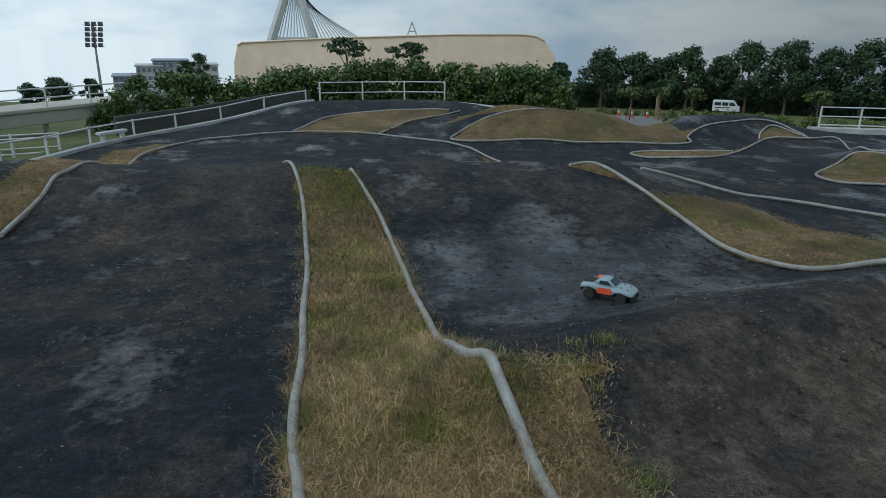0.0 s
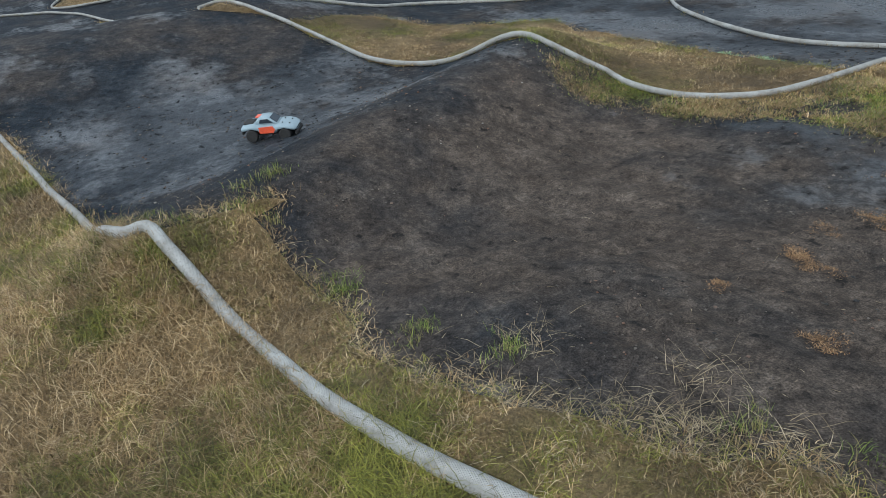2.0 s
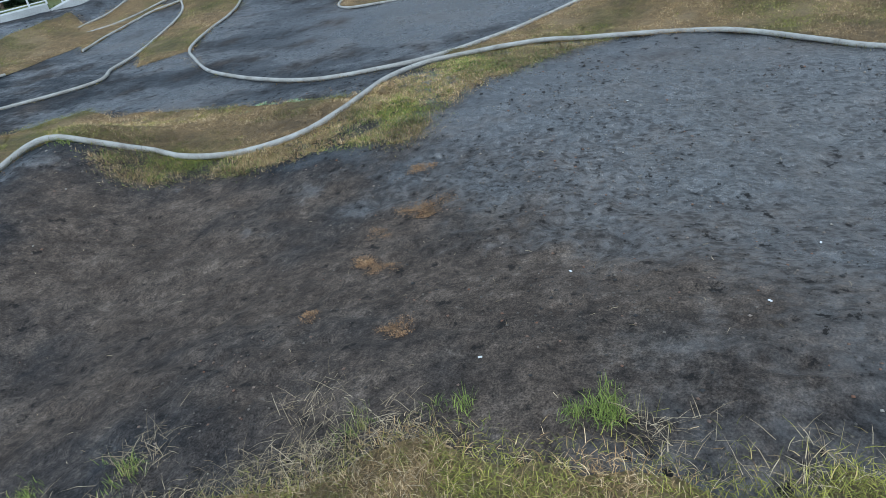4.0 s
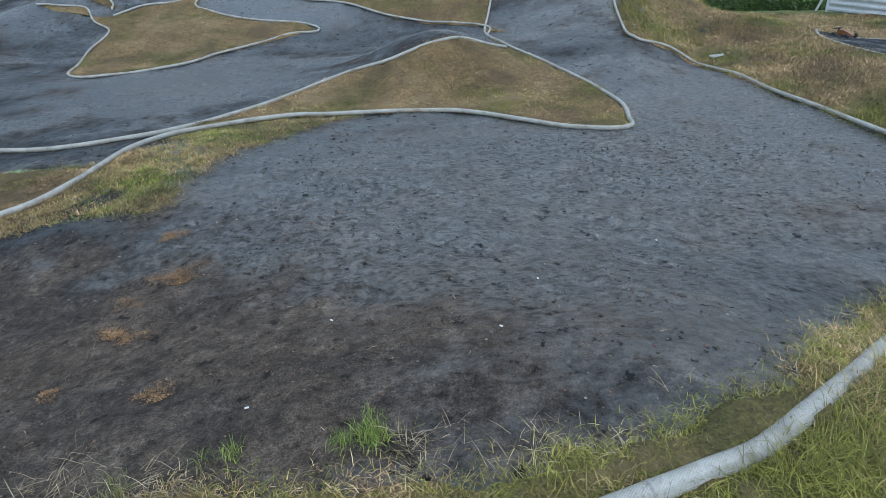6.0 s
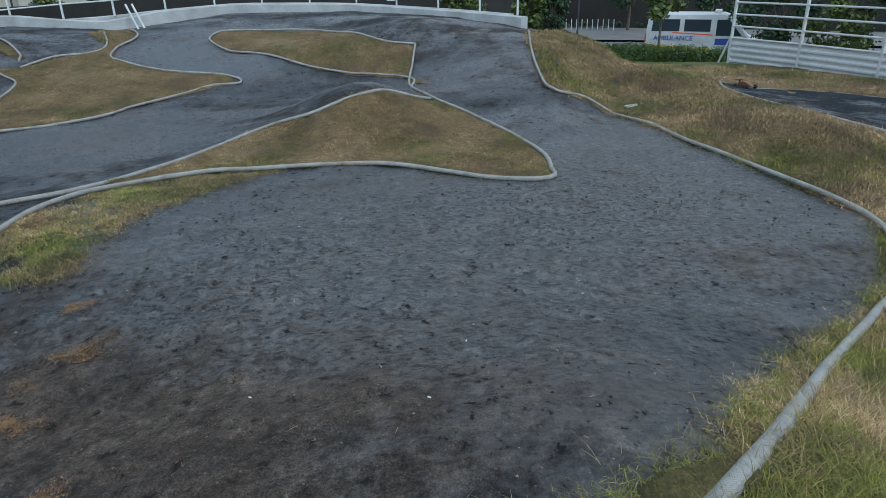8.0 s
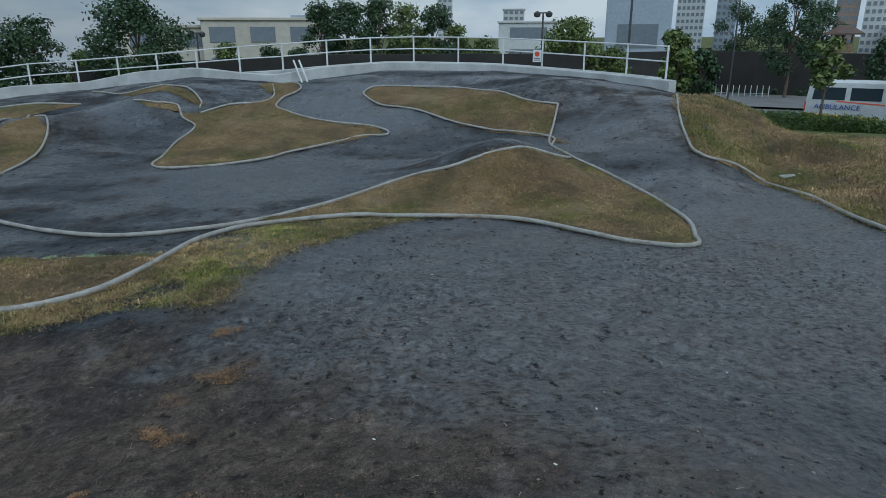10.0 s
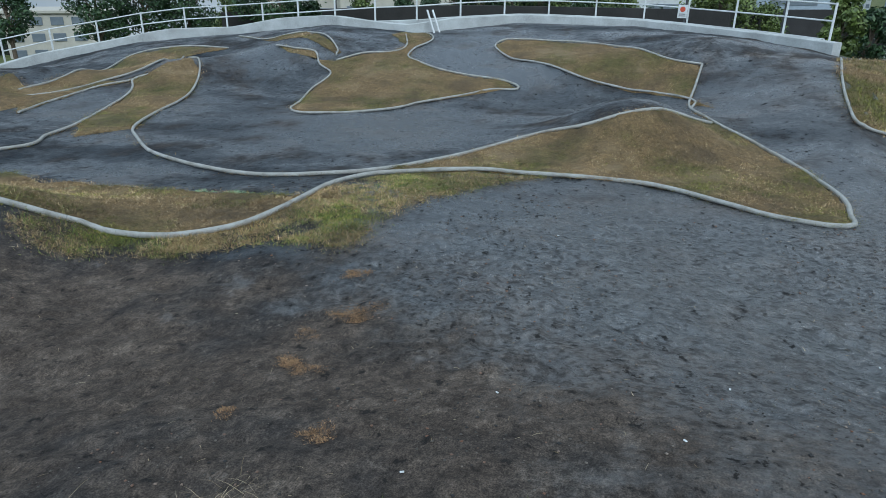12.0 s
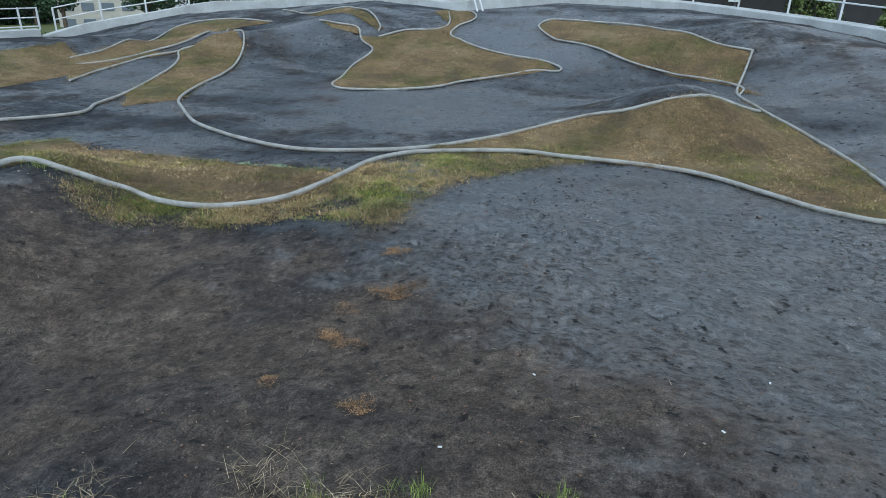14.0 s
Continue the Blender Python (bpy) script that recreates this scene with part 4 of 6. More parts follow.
patch("mound_grass", [(2.25, 18.93), (1.60, 18.87), (1.09, 18.59), (0.66, 17.82), (1.48, 17.34), (3.78, 17.48), (5.32, 17.52), (7.20, 17.90), (7.54, 18.73), (8.12, 19.32), (7.59, 19.22), (7.40, 20.60), (6.40, 21.60), (4.50, 22.20), (2.50, 22.20), (1.00, 21.20), (0.60, 19.90)])
patch("north_grass", [(-3.80, 18.87), (-3.36, 20.71), (-2.74, 21.40), (-1.32, 22.02), (0.19, 22.30), (0.76, 22.28), (0.46, 21.53), (-0.54, 20.80), (-1.37, 18.80)])
patch("loop_grass", [(7.80, 16.43), (6.51, 16.49), (5.83, 16.65), (5.16, 16.29), (5.20, 15.82), (5.84, 15.46), (6.78, 15.40), (7.89, 16.32), (9.23, 18.01)])
patch("fork_grass", [(9.51, 18.48), (9.92, 19.21), (10.65, 19.91), (11.28, 19.08), (10.07, 18.70)])
patch("island_grass", [(10.19, 14.11), (9.86, 14.72), (9.17, 14.21), (8.06, 13.16), (7.98, 12.43), (8.39, 12.20), (8.84, 12.08), (11.50, 12.20), (12.50, 14.00)])
patch("left_verge", [(-5.23, 7.80), (-5.28, 8.40), (-5.33, 8.95), (-5.48, 9.64), (-5.43, 9.95), (-5.59, 10.88), (-5.89, 12.58), (-6.49, 14.94), (-6.38, 16.53), (-6.89, 16.48), (-7.29, 14.99), (-6.59, 12.59), (-6.20, 10.59), (-6.00, 9.19), (-6.00, 7.59)])
patch("tip_grass", [(1.30, 15.20), (1.58, 14.20), (1.72, 12.90), (1.60, 12.70), (1.42, 14.00)])



# grass caught along the hoses
rs = np.random.RandomState(55)
for near, line in hose_lines:
    if near > 13:
        continue
    p = np.array([(q.x, q.y) for q in line])
    step = np.hypot(*(p[1:] - p[:-1]).T).mean()
    k = max(1, int(step * (260 if near < 6 else 150)))
    x, y = np.repeat(p[:, 0], k), np.repeat(p[:, 1], k)
    gate = value_noise(x * 1.3 + 20, y * 1.3) + 0.5 * value_noise(x * 5, y * 5) > 0.02
    x, y = x[gate], y[gate]
    x, y = x + rs.normal(0, 0.075, len(x)), y + rs.normal(0, 0.075, len(y))
    turn = np.degrees(np.arctan2(x, y))
    ok = (turn > -50) & (turn < 150) & (np.hypot(x, y) > 1.0)
    blades("hose_grass", x[ok], y[ok], BLADE, 0.02, 0.055, 1.1, (0.4, 1.4), "dry and green grass caught along the hose", int(rs.randint(1000, 9000)))

# ---- rim walls and railings ----
def rim_point(yaw, out=0.3):
    r = float(np.interp(yaw, RIM_YAW, RIM_R)) + out
    return Vector((r * math.sin(radians(yaw)), r * math.cos(radians(yaw)), 0))


def rim_line(y0, y1, step, out=0.3):
    """Points every step metres along the rim between two bearings."""
    fine = [rim_point(y0 + (y1 - y0) * i / 400, out) for i in range(401)]
    pts, run = [fine[0]], 0.0
    for a, b in zip(fine, fine[1:]):
        run += (b - a).length
        if run >= step:
            pts.append(b)
            run = 0.0
    if (pts[-1] - fine[-1]).length > step * 0.4:
        pts.append(fine[-1])
    return pts


def wall_along(name, pts, tops, thick, deep, material, label):
    """A low wall along pts with its top at the given heights."""
    g, n = Geo(), len(pts)
    rows = []
    for i, (p, z) in enumerate(zip(pts, tops)):
        d = (pts[min(i + 1, n - 1)] - pts[max(i - 1, 0)]).normalized()
        s = Vector((d.y, -d.x, 0)) * thick / 2
        e = 0.02
        k = 1 - 2 * e / thick
        rows.append([p - s + Vector((0, 0, z - deep)), p - s + Vector((0, 0, z - e)), p - s * k + Vector((0, 0, z)), p + s * k + Vector((0, 0, z)), p + s + Vector((0, 0, z - e)), p + s + Vector((0, 0, z - deep))])
    vs = [v for r in rows for v in r]
    fs = [(i * 6 + j, i * 6 + (j + 1) % 6, i * 6 + 6 + (j + 1) % 6, i * 6 + 6 + j) for i in range(n - 1) for j in range(6)]
    fs += [tuple(range(5, -1, -1)), tuple((n - 1) * 6 + j for j in range(6))]
    g.add(vs, fs)
    return tagged(new(name, g.mesh(name, material)), label, "wall", kind="structure")


EAST_YAW = (40, 43, 48, 52, 57, 61, 65, 68, 71, 75, 81, 89, 96, 104)
EAST_TOP = (-0.25, 0.12, 0.52, 0.90, 1.00, 1.38, 1.52, 1.38, 1.30, 1.52, 1.64, 1.60, 1.48, 1.36)
EAST_RAIL = (-0.3, 0.02, 0.40, 0.76, 0.92, 1.08, 1.24, 1.35, 1.42, 1.54, 1.66, 1.62, 1.50, 1.38)
bearing = lambda p: math.degrees(math.atan2(p.x, p.y))


def railing(label, pts, bases, tall, rails, post_w=0.05, group="", rail_w=0.04):
    """A white railing: posts on the given bases with rails at parts of the height."""
    o = pts[0] + Vector((0, 0, bases[0]))
    top = thing("railing", o, label, "railing", group)
    feet = [p + Vector((0, 0, z)) - o for p, z in zip(pts, bases)]
    for p in feet:
        part("post", Geo().box(p + Vector((0, 0, tall / 2)), (post_w, post_w, tall + 0.06), 0, 0.006), WHITE, top)
    for k in rails:
        for a, b in zip(feet, feet[1:]):
            h = Vector((0, 0, tall * k))
            part("rail", Geo().tube([a + h, b + h], rail_w / 2, 8), WHITE, top)
    return top


line = rim_line(40, 104, 0.5, 0.35)
wall_along("wall_east", line, [float(np.interp(bearing(p), EAST_YAW, EAST_TOP)) for p in line], 0.28, 1.1, CONCRETE, "white painted concrete kerb wall round the banked turn")
line = rim_line(41, 103.4, 1.5, 0.7)
railing("white steel pipe railing on the concrete kerb wall", line, [float(np.interp(bearing(p), EAST_YAW, EAST_RAIL)) for p in line], 0.80, (0.52, 1.0))
line = rim_line(40, 103.6, 0.8, 0.72)
wall_along("wall_east_back", line, [float(np.interp(bearing(p), EAST_YAW, EAST_RAIL)) for p in line], 0.16, 2.2, CONCRETE, "white painted retaining wall behind the railing")

line = rim_line(-9, 6.5, 0.5, 0.4)
wall_along("wall_north", line, [0.36 - 0.16 * max(0, i / len(line) - 0.7) / 0.3 for i in range(len(line))], 0.3, 0.9, CONCRETE, "white concrete kerb at the end of the track")
line = rim_line(-9, 2.2, 1.65, 0.4)
railing("white steel railing on the end kerb", line, [0.34] * len(line), 0.76, (0.5, 1.0), 0.06)
line = rim_line(30.6, 40, 0.5, 0.4)
wall_along("wall_northeast", line, [-0.02] * len(line), 0.35, 0.9, CONCRETE, "low white concrete kerb")
line = rim_line(31.2, 40, 1.25, 0.4)
railing("white steel railing with three rails on a low kerb", line, [-0.02] * len(line), 0.66, (0.12, 0.55, 1.0), 0.05)
line = rim_line(-40, -9.5, 1.9, 0.55)
railing("white steel railing along the lane's outer side", line, [float(height(p.x, p.y)) - 0.06 for p in line], 0.50, (0.05, 1.0), 0.05)
line = rim_line(-40, -9.5, 0.6, 0.25)
wall_along("wall_west", line, [float(height(p.x, p.y)) + 0.09 for p in line], 0.14, 0.4, CONCRETE, "low white kerb along the railing")

line = rim_line(-25, -9.8, 0.8, 1.5)
wall_along("wall_panels", line, [float(height(p.x, p.y)) + 0.52 for p in line], 0.08, 1.2, PANELS, "dark weathered boundary panels below the shrubs")


def walkway():
    a, b = Vector((-15.2, 17.5, 0.28)), Vector((-11.6, 28.0, 0.26))
    t = thing("raised_walkway", a, "beige concrete raised walkway with white pipe railing", "walkway")
    d = (b - a).normalized()
    s = Vector((d.y, -d.x, 0))
    ang = math.atan2(d.y, d.x)
    mid = (b - a) / 2
    part("deck", Geo().box(mid + Vector((0, 0, 0.05)), ((b - a).length, 1.8, 0.12), ang, 0.02), BEIGE, t)
    part("beam", Geo().box(mid + s * 0.7 + Vector((0, 0, -0.22)), ((b - a).length, 0.25, 0.42), ang, 0.02), BEIGE, t)
    n = 7
    for i in range(n):
        p = (b - a) * (i / (n - 1)) + s * 0.8
        part("post", Geo().tube([p + Vector((0, 0, 0.1)), p + Vector((0, 0, 0.72))], 0.03), WHITE, t)
        part("column", Geo().tube([p - s * 0.2 + Vector((0, 0, -1.6)), p - s * 0.2 + Vector((0, 0, -0.4))], 0.09, 10), GREY, t)
    for h in (0.42, 0.72):
        part("rail", Geo().tube([s * 0.8 + Vector((0, 0, h)), b - a + s * 0.8 + Vector((0, 0, h))], 0.025), WHITE, t)


walkway()
for k, (r, z) in enumerate(((17.5, -0.35), (19.5, -0.5))):
    pts = [Vector((r * math.sin(radians(a)), r * math.cos(radians(a)), 0)) for a in (-41, -38, -35, -32, -29)]
    railing("white pipe railing below the raised walkway", pts, [z] * 5, 0.75, (0.15, 0.55, 1.0), 0.05)
t = thing("bench", (-8.0, 16.9, float(height(-8.0, 16.9))), "low white plank bench by the railing", "bench")
part("seat", Geo().box((0, 0, 0.26), (0.9, 0.16, 0.07), radians(70), 0.01), WHITE, t)
for k in (-0.32, 0.32):
    part("leg", Geo().box((k * math.cos(radians(70)), k * math.sin(radians(70)), 0.11), (0.07, 0.12, 0.24), radians(70), 0.008), WHITE, t)


def panel_fence():
    yaws = [119.8, 124.6, 129.8, 135.5, 141.5, 148]
    rs = [21.8, 20.4, 19.0, 17.8, 16.8, 16.0]
    pts = [Vector((r * math.sin(radians(a)), r * math.cos(radians(a)), 0)) for a, r in zip(yaws, rs)]
    o = pts[0] + Vector((0, 0, float(height(pts[0].x, pts[0].y))))
    t = thing("panel_fence", o, "white steel fence with corrugated sheets below open rails", "fence")
    feet = [Vector((p.x, p.y, -0.42)) - o for p in pts]
    tall = 2.28
    for p in feet:
        part("post", Geo().box(p + Vector((0, 0, tall / 2)), (0.07, 0.07, tall + 0.1), 0, 0.008), WHITE, t)
    for a, b in zip(feet, feet[1:]):
        for h in (1.02, 1.34, 1.66, 1.98, 2.26):
            part("rail", Geo().tube([a + Vector((0, 0, h)), b + Vector((0, 0, h))], 0.025, 8), WHITE, t)
        d = b - a
        s = Vector((d.y, -d.x, 0)).normalized()
        g, n = Geo(), 24
        vs = []
        for i in range(n + 1):
            wave = s * (0.018 if i % 4 in (0, 1) else -0.018)
            h = Vector((0, 0, 0.04 + 0.95 * i / n))
            vs += [a + h + wave, b + h + wave, a + h + wave + s * 0.004, b + h + wave + s * 0.004]
        fs = []
        for i in range(n):
            k = 4 * i
            fs += [(k, k + 1, k + 5, k + 4), (k + 2, k + 6, k + 7, k + 3)]
        fs += [(0, 2, 3, 1), (4 * n, 4 * n + 1, 4 * n + 3, 4 * n + 2)]
        part("sheet", g.add(vs, fs), SHEET, t, "white corrugated sheet")
    side = (feet[0] - feet[1]).normalized()
    part("brace", Geo().tube([feet[0] + Vector((0, 0, 1.1)), feet[0] + side * 0.55 + Vector((0, 0, -0.15))], 0.03), WHITE, t)


panel_fence()


# ---- plants ----
def leaf_quads(centres, radii, count, size, rs, flat=1.0, shell=0.55):
    """Small folded leaves strewn through round clumps."""
    centres, radii = np.asarray(centres, float), np.asarray(radii, float)
    pick = rs.choice(len(centres), count, p=radii ** 2 / (radii ** 2).sum())
    d = rs.normal(size=(count, 3))
    d /= np.linalg.norm(d, axis=1)[:, None]
    k = (shell + (1 - shell) * rs.rand(count)) * rs.uniform(0.75, 1.15, count)
    p = centres[pick] + d * (radii[pick] * k)[:, None] * [1, 1, flat]
    n = d + 0.9 * rs.normal(size=(count, 3)) + [0, 0, 0.5]
    n /= np.linalg.norm(n, axis=1)[:, None]
    a = np.cross(n, rs.normal(size=(count, 3)))
    a /= np.linalg.norm(a, axis=1)[:, None]
    b = np.cross(n, a)
    s = size * rs.uniform(0.6, 1.4, count)[:, None]
    fold = n * s * 0.25
    v = np.stack([p - a * s, p - b * s * 0.55 + fold, p + a * s, p + b * s * 0.55 + fold], 1).reshape(-1, 3)
    i = 4 * np.arange(count)[:, None]
    return v, np.concatenate([i + [0, 1, 2], i + [0, 2, 3]])


def tree(place, tall, wide, crown, label, seed, leaves=1600, size=0.16, material=None, trunk=0.10, clumps=13, flat=0.75, lean=0.0):
    """A tapered trunk with limbs and a loose crown of leaf clumps; crown: where it starts, as a part of the height."""
    rs = np.random.RandomState(seed)
    t = thing("tree", place, label, "tree")
    g = Geo()
    top = Vector((lean, lean * 0.4, tall * 0.82))
    spine = [top * k + Vector((rs.uniform(-1, 1) * 0.05, rs.uniform(-1, 1) * 0.05, 0)) * tall * 0.15 * (k > 0) for k in (0, 0.25, 0.5, 0.75, 1)]
    g.tube(spine, [trunk * (1.25, 1, 0.8, 0.55, 0.22)[i] for i in range(5)], 8)
    cs, rr = [], []
    for i in range(clumps):
        a = 2 * math.pi * (i * 0.382 + rs.uniform(-0.1, 0.1))
        k = crown + (1 - crown) * (i + 0.5) / clumps
        body = math.sin(math.pi * min(1, (k - crown) / (1 - crown) * 0.75 + 0.2))
        reach = wide / 2 * body * rs.uniform(0.35, 0.85)
        c = Vector((math.cos(a) * reach + lean * k, math.sin(a) * reach, tall * min(k, 0.95)))
        cs.append(c)
        rr.append(wide * rs.uniform(0.13, 0.24))
        q = top * max(0.3, min(0.95, k - 0.12))
        g.tube([q, (q + c) / 2 + Vector((0, 0, 0.04 * tall)), c], [trunk * 0.42, trunk * 0.28, trunk * 0.1], 5)
    part("trunk", g, BARK, t, "", True)
    v, f = leaf_quads(cs, rr, leaves, size, rs, flat, 0.35)
    ob = new("crown", tri_mesh("crown", v, f, material or LEAF))
    ob.parent = t
    return t


def at_bearing(yaw, r, z=None):
    x, y = r * math.sin(radians(yaw)), r * math.cos(radians(yaw))
    return (x, y, float(height(x, y)) - 0.05 if z is None else z)


# the row of trees beyond the parking place
for i, (yaw, r, tall, wide) in enumerate(((11.4, 88, 5.5, 3.6), (14.9, 92, 7.3, 7.0), (17.4, 95, 7.0, 7.0), (19.6, 96, 6.7, 6.4), (21.6, 95, 8.1, 6.6), (24.0, 99, 7.3, 6.2), (26.0, 95, 8.6, 7.0), (28.8, 95, 8.6, 7.8), (31.4, 95, 7.9, 6.4), (33.8, 93, 8.6, 7.0), (36.6, 92, 7.9, 7.4), (39.5, 90, 7.3, 6.8))):
    tree(at_bearing(yaw, r), tall, wide, 0.24, "tall dark green broadleaf tree behind the parking place", 20 + i, 5600, 0.19, LEAF, 0.18, 19)
for i, (yaw, r, tall) in enumerate(((17.3, 38, 1.9), (19.6, 41, 2.0), (22.1, 41, 2.0), (31.0, 34, 1.9))):
    t = tree(at_bearing(yaw, r), tall, 1.5, 0.72, "young staked tree with a small flat crown", 40 + i, 420, 0.09, LEAF_LIGHT, 0.04, 7, 0.45)
    for k in (0, 2.1, 4.2):
        part("stake", Geo().tube([(0.35 * math.cos(k), 0.35 * math.sin(k), -0.05), (0.03 * math.cos(k), 0.03 * math.sin(k), 0.8)], 0.02, 6), TIMBER, t)
# trees by the street beyond the banked turn
STREET_TREES = (
    (60.6, 38, 5.9, 5.6, 0.28, 9000, LEAF),
    (63.0, 40, 3.4, 2.6, 0.3, 2200, LEAF),
    (67.2, 43, 3.9, 2.6, 0.35, 3000, LEAF_LIGHT),
    (70.5, 46, 3.6, 2.4, 0.4, 2200, LEAF),
    (72.4, 46, 3.4, 2.0, 0.4, 1800, LEAF),
    (74.6, 46, 6.3, 3.8, 0.2, 5500, LEAF),
    (76.8, 45, 6.4, 4.2, 0.2, 6000, LEAF),
    (79.4, 47, 6.8, 4.2, 0.2, 6000, LEAF),
    (81.6, 46, 6.2, 4.0, 0.2, 5000, LEAF_LIGHT),
    (83.8, 47, 6.2, 4.0, 0.2, 5000, LEAF),
    (85.8, 47, 5.0, 3.2, 0.25, 3600, LEAF_LIGHT),
)
HEDGE_TREES = (
    (88.2, 47, 4.2, 2.8, 0.3, 2600, LEAF_LIGHT),
    (95.4, 42, 5.2, 4.6, 0.36, 6000, LEAF_LIGHT),
    (103.8, 27, 3.5, 1.9, 0.1, 5000, LEAF_LIGHT),
    (105.8, 30, 3.4, 1.8, 0.25, 2600, LEAF),
    (108.0, 60, 6.6, 5.0, 0.28, 4600, LEAF),
    (111.6, 52, 7.6, 4.2, 0.26, 6500, LEAF),
    (113.4, 60, 6.6, 4.4, 0.28, 4200, LEAF),
    (110.2, 64, 6.0, 4.4, 0.28, 3600, LEAF_LIGHT),
    (117.8, 44, 4.0, 2.6, 0.15, 3600, LEAF),
    (120.6, 60, 4.4, 4.4, 0.2, 3000, LEAF_LIGHT),
    (122.8, 33, 6.4, 3.8, 0.2, 5200, LEAF),
)
FAR_TREES = (
    (127, 31, 5.4, 3.8, 0.2, 4200, LEAF_LIGHT),
    (132, 30, 5.2, 3.8, 0.2, 4200, LEAF),
    (138, 29, 5.0, 3.8, 0.25, 3600, LEAF),
    (47.2, 40, 5.6, 4.6, 0.25, 5200, LEAF),
    (50.4, 41, 5.6, 4.6, 0.25, 5200, LEAF),
    (53.6, 41, 5.2, 4.0, 0.25, 4600, LEAF),
    (41.5, 41, 4.6, 3.0, 0.3, 2800, LEAF),
    (56.8, 44, 3.6, 2.6, 0.3, 2200, LEAF_LIGHT),
    (98.6, 43, 3.6, 2.6, 0.3, 2600, LEAF_LIGHT),
)
for i, (yaw, r, tall, wide, crown, many, mat) in enumerate(STREET_TREES + HEDGE_TREES + FAR_TREES):
    tree(at_bearing(yaw, r), tall, wide, crown, "dark green street tree beyond the railing" if mat == LEAF else "light green young street tree beyond the railing", 60 + i, many, 0.095, mat, 0.10, 17)
tree(at_bearing(114.5, 24.5), 2.9, 1.6, 0.5, "thin young tree with a forked bare trunk by the hedge", 95, 700, 0.10, LEAF_LIGHT, 0.045, 8)
for i, (yaw, r, tall, wide) in enumerate(((-28.6, 90, 3.6, 4.2), (-30.2, 92, 3.0, 3.0), (-26.2, 92, 3.5, 3.0), (-18.3, 100, 7.0, 4.0), (-19.4, 102, 6.2, 3.0))):
    tree(at_bearing(yaw, r), tall, wide, 0.3, "dark green tree behind the raised walkway", 100 + i, 3600, 0.13, LEAF, 0.12)
for i, (yaw, r, tall, wide) in enumerate(((-6.6, 36, 4.2, 3.2), (-1.2, 36, 4.0, 2.6))):
    tree(at_bearing(yaw, r), tall, wide, 0.78, "flat-topped thin tree rising above the shrubs", 110 + i, 520, 0.12, LEAF, 0.05, 9, 0.3)


def shrubs(name, rows, count, size, label, seed, material):
    """A dense run of shrubs: clumps along rows of (bearing, distance, low, high, radius)."""
    rs = np.random.RandomState(seed)
    cs, rr = [], []
    for (y0, r0, l0, h0, w0), (y1, r1, l1, h1, w1) in zip(rows, rows[1:]):
        n = max(2, int(abs(y1 - y0) * 1.6))
        for i in range(n):
            k = i / n
            yaw, r, low, high, w = (a + (b - a) * k for a, b in ((y0, y1), (r0, r1), (l0, l1), (h0, h1), (w0, w1)))
            levels = max(2, int((high - low) / 0.45))
            for j in range(levels):
                rad = w * rs.uniform(0.6, 1.1)
                q = r + rs.uniform(-0.5, 0.5)
                a = radians(yaw + rs.uniform(-0.6, 0.6))
                z = low + (high - low - rad * 0.6) * (j + rs.uniform(0, 0.6)) / levels
                cs.append((q * math.sin(a), q * math.cos(a), z + rs.uniform(-0.1, 0.15)))
                rr.append(rad)
    v, f = leaf_quads(cs, rr, count, size, rs, 0.9, 0.2)
    tagged(new(name, tri_mesh(name, v, f, material)), label, "shrubs", kind="stuff")


shrubs("shrub_row", ((-26, 27, -0.7, 0.6, 0.5), (-23, 27, -0.7, 1.5, 0.5), (-19, 28, -0.7, 1.6, 0.5), (-16, 28, -0.7, 1.25, 0.5), (-12, 29, -0.7, 1.65, 0.6), (-7, 30, -0.8, 1.8, 0.6), (-2, 31, -0.9, 2.05, 0.6), (5, 31, -0.9, 1.75, 0.6), (10, 31, -1.0, 1.75, 0.6), (13, 31, -1.0, 0.9, 0.5)), 60000, 0.085, "dense dark green bamboo-like shrubs behind the track", 5, HEDGE)
shrubs("weed_bank", ((13, 33, -1.3, -0.75, 0.35), (15, 52, -2.6, -2.0, 0.4), (20.3, 52, -2.6, -2.0, 0.4), (20.6, 38, -1.5, -0.55, 0.4), (24, 38, -1.5, -0.6, 0.4), (28, 35, -1.3, -0.35, 0.4), (31, 34, -1.3, -0.3, 0.4), (40, 33, -1.2, -0.5, 0.4)), 26000, 0.055, "low green weeds and bushes beside the parking place", 6, LEAF_LIGHT)
shrubs("wall_creeper", ((106, 54.5, -1.9, -1.2, 0.3), (114, 54.5, -1.9, -1.1, 0.3), (124, 54.5, -1.9, -1.1, 0.3)), 5000, 0.07, "green weeds and creepers along the dark boundary wall", 17, LEAF)
shrubs("underwood", ((12, 92, -5.6, -2.6, 1.2), (20, 99, -6, -3.0, 1.2), (30, 98, -6, -3.0, 1.2), (41, 93, -5.6, -2.6, 1.2)), 16000, 0.2, "dark green underwood below the tall trees", 7, LEAF)
shrubs("street_greenery", ((59, 43, -2, 0.6, 0.6), (72, 46, -2, 1.4, 0.7), (75, 46, -2, 2.2, 0.9), (84, 46, -2, 2.2, 0.9), (90, 46, -2, 1.7, 0.7), (100, 46, -2, 1.6, 0.6)), 26000, 0.10, "mixed green bushes along the street", 8, LEAF)
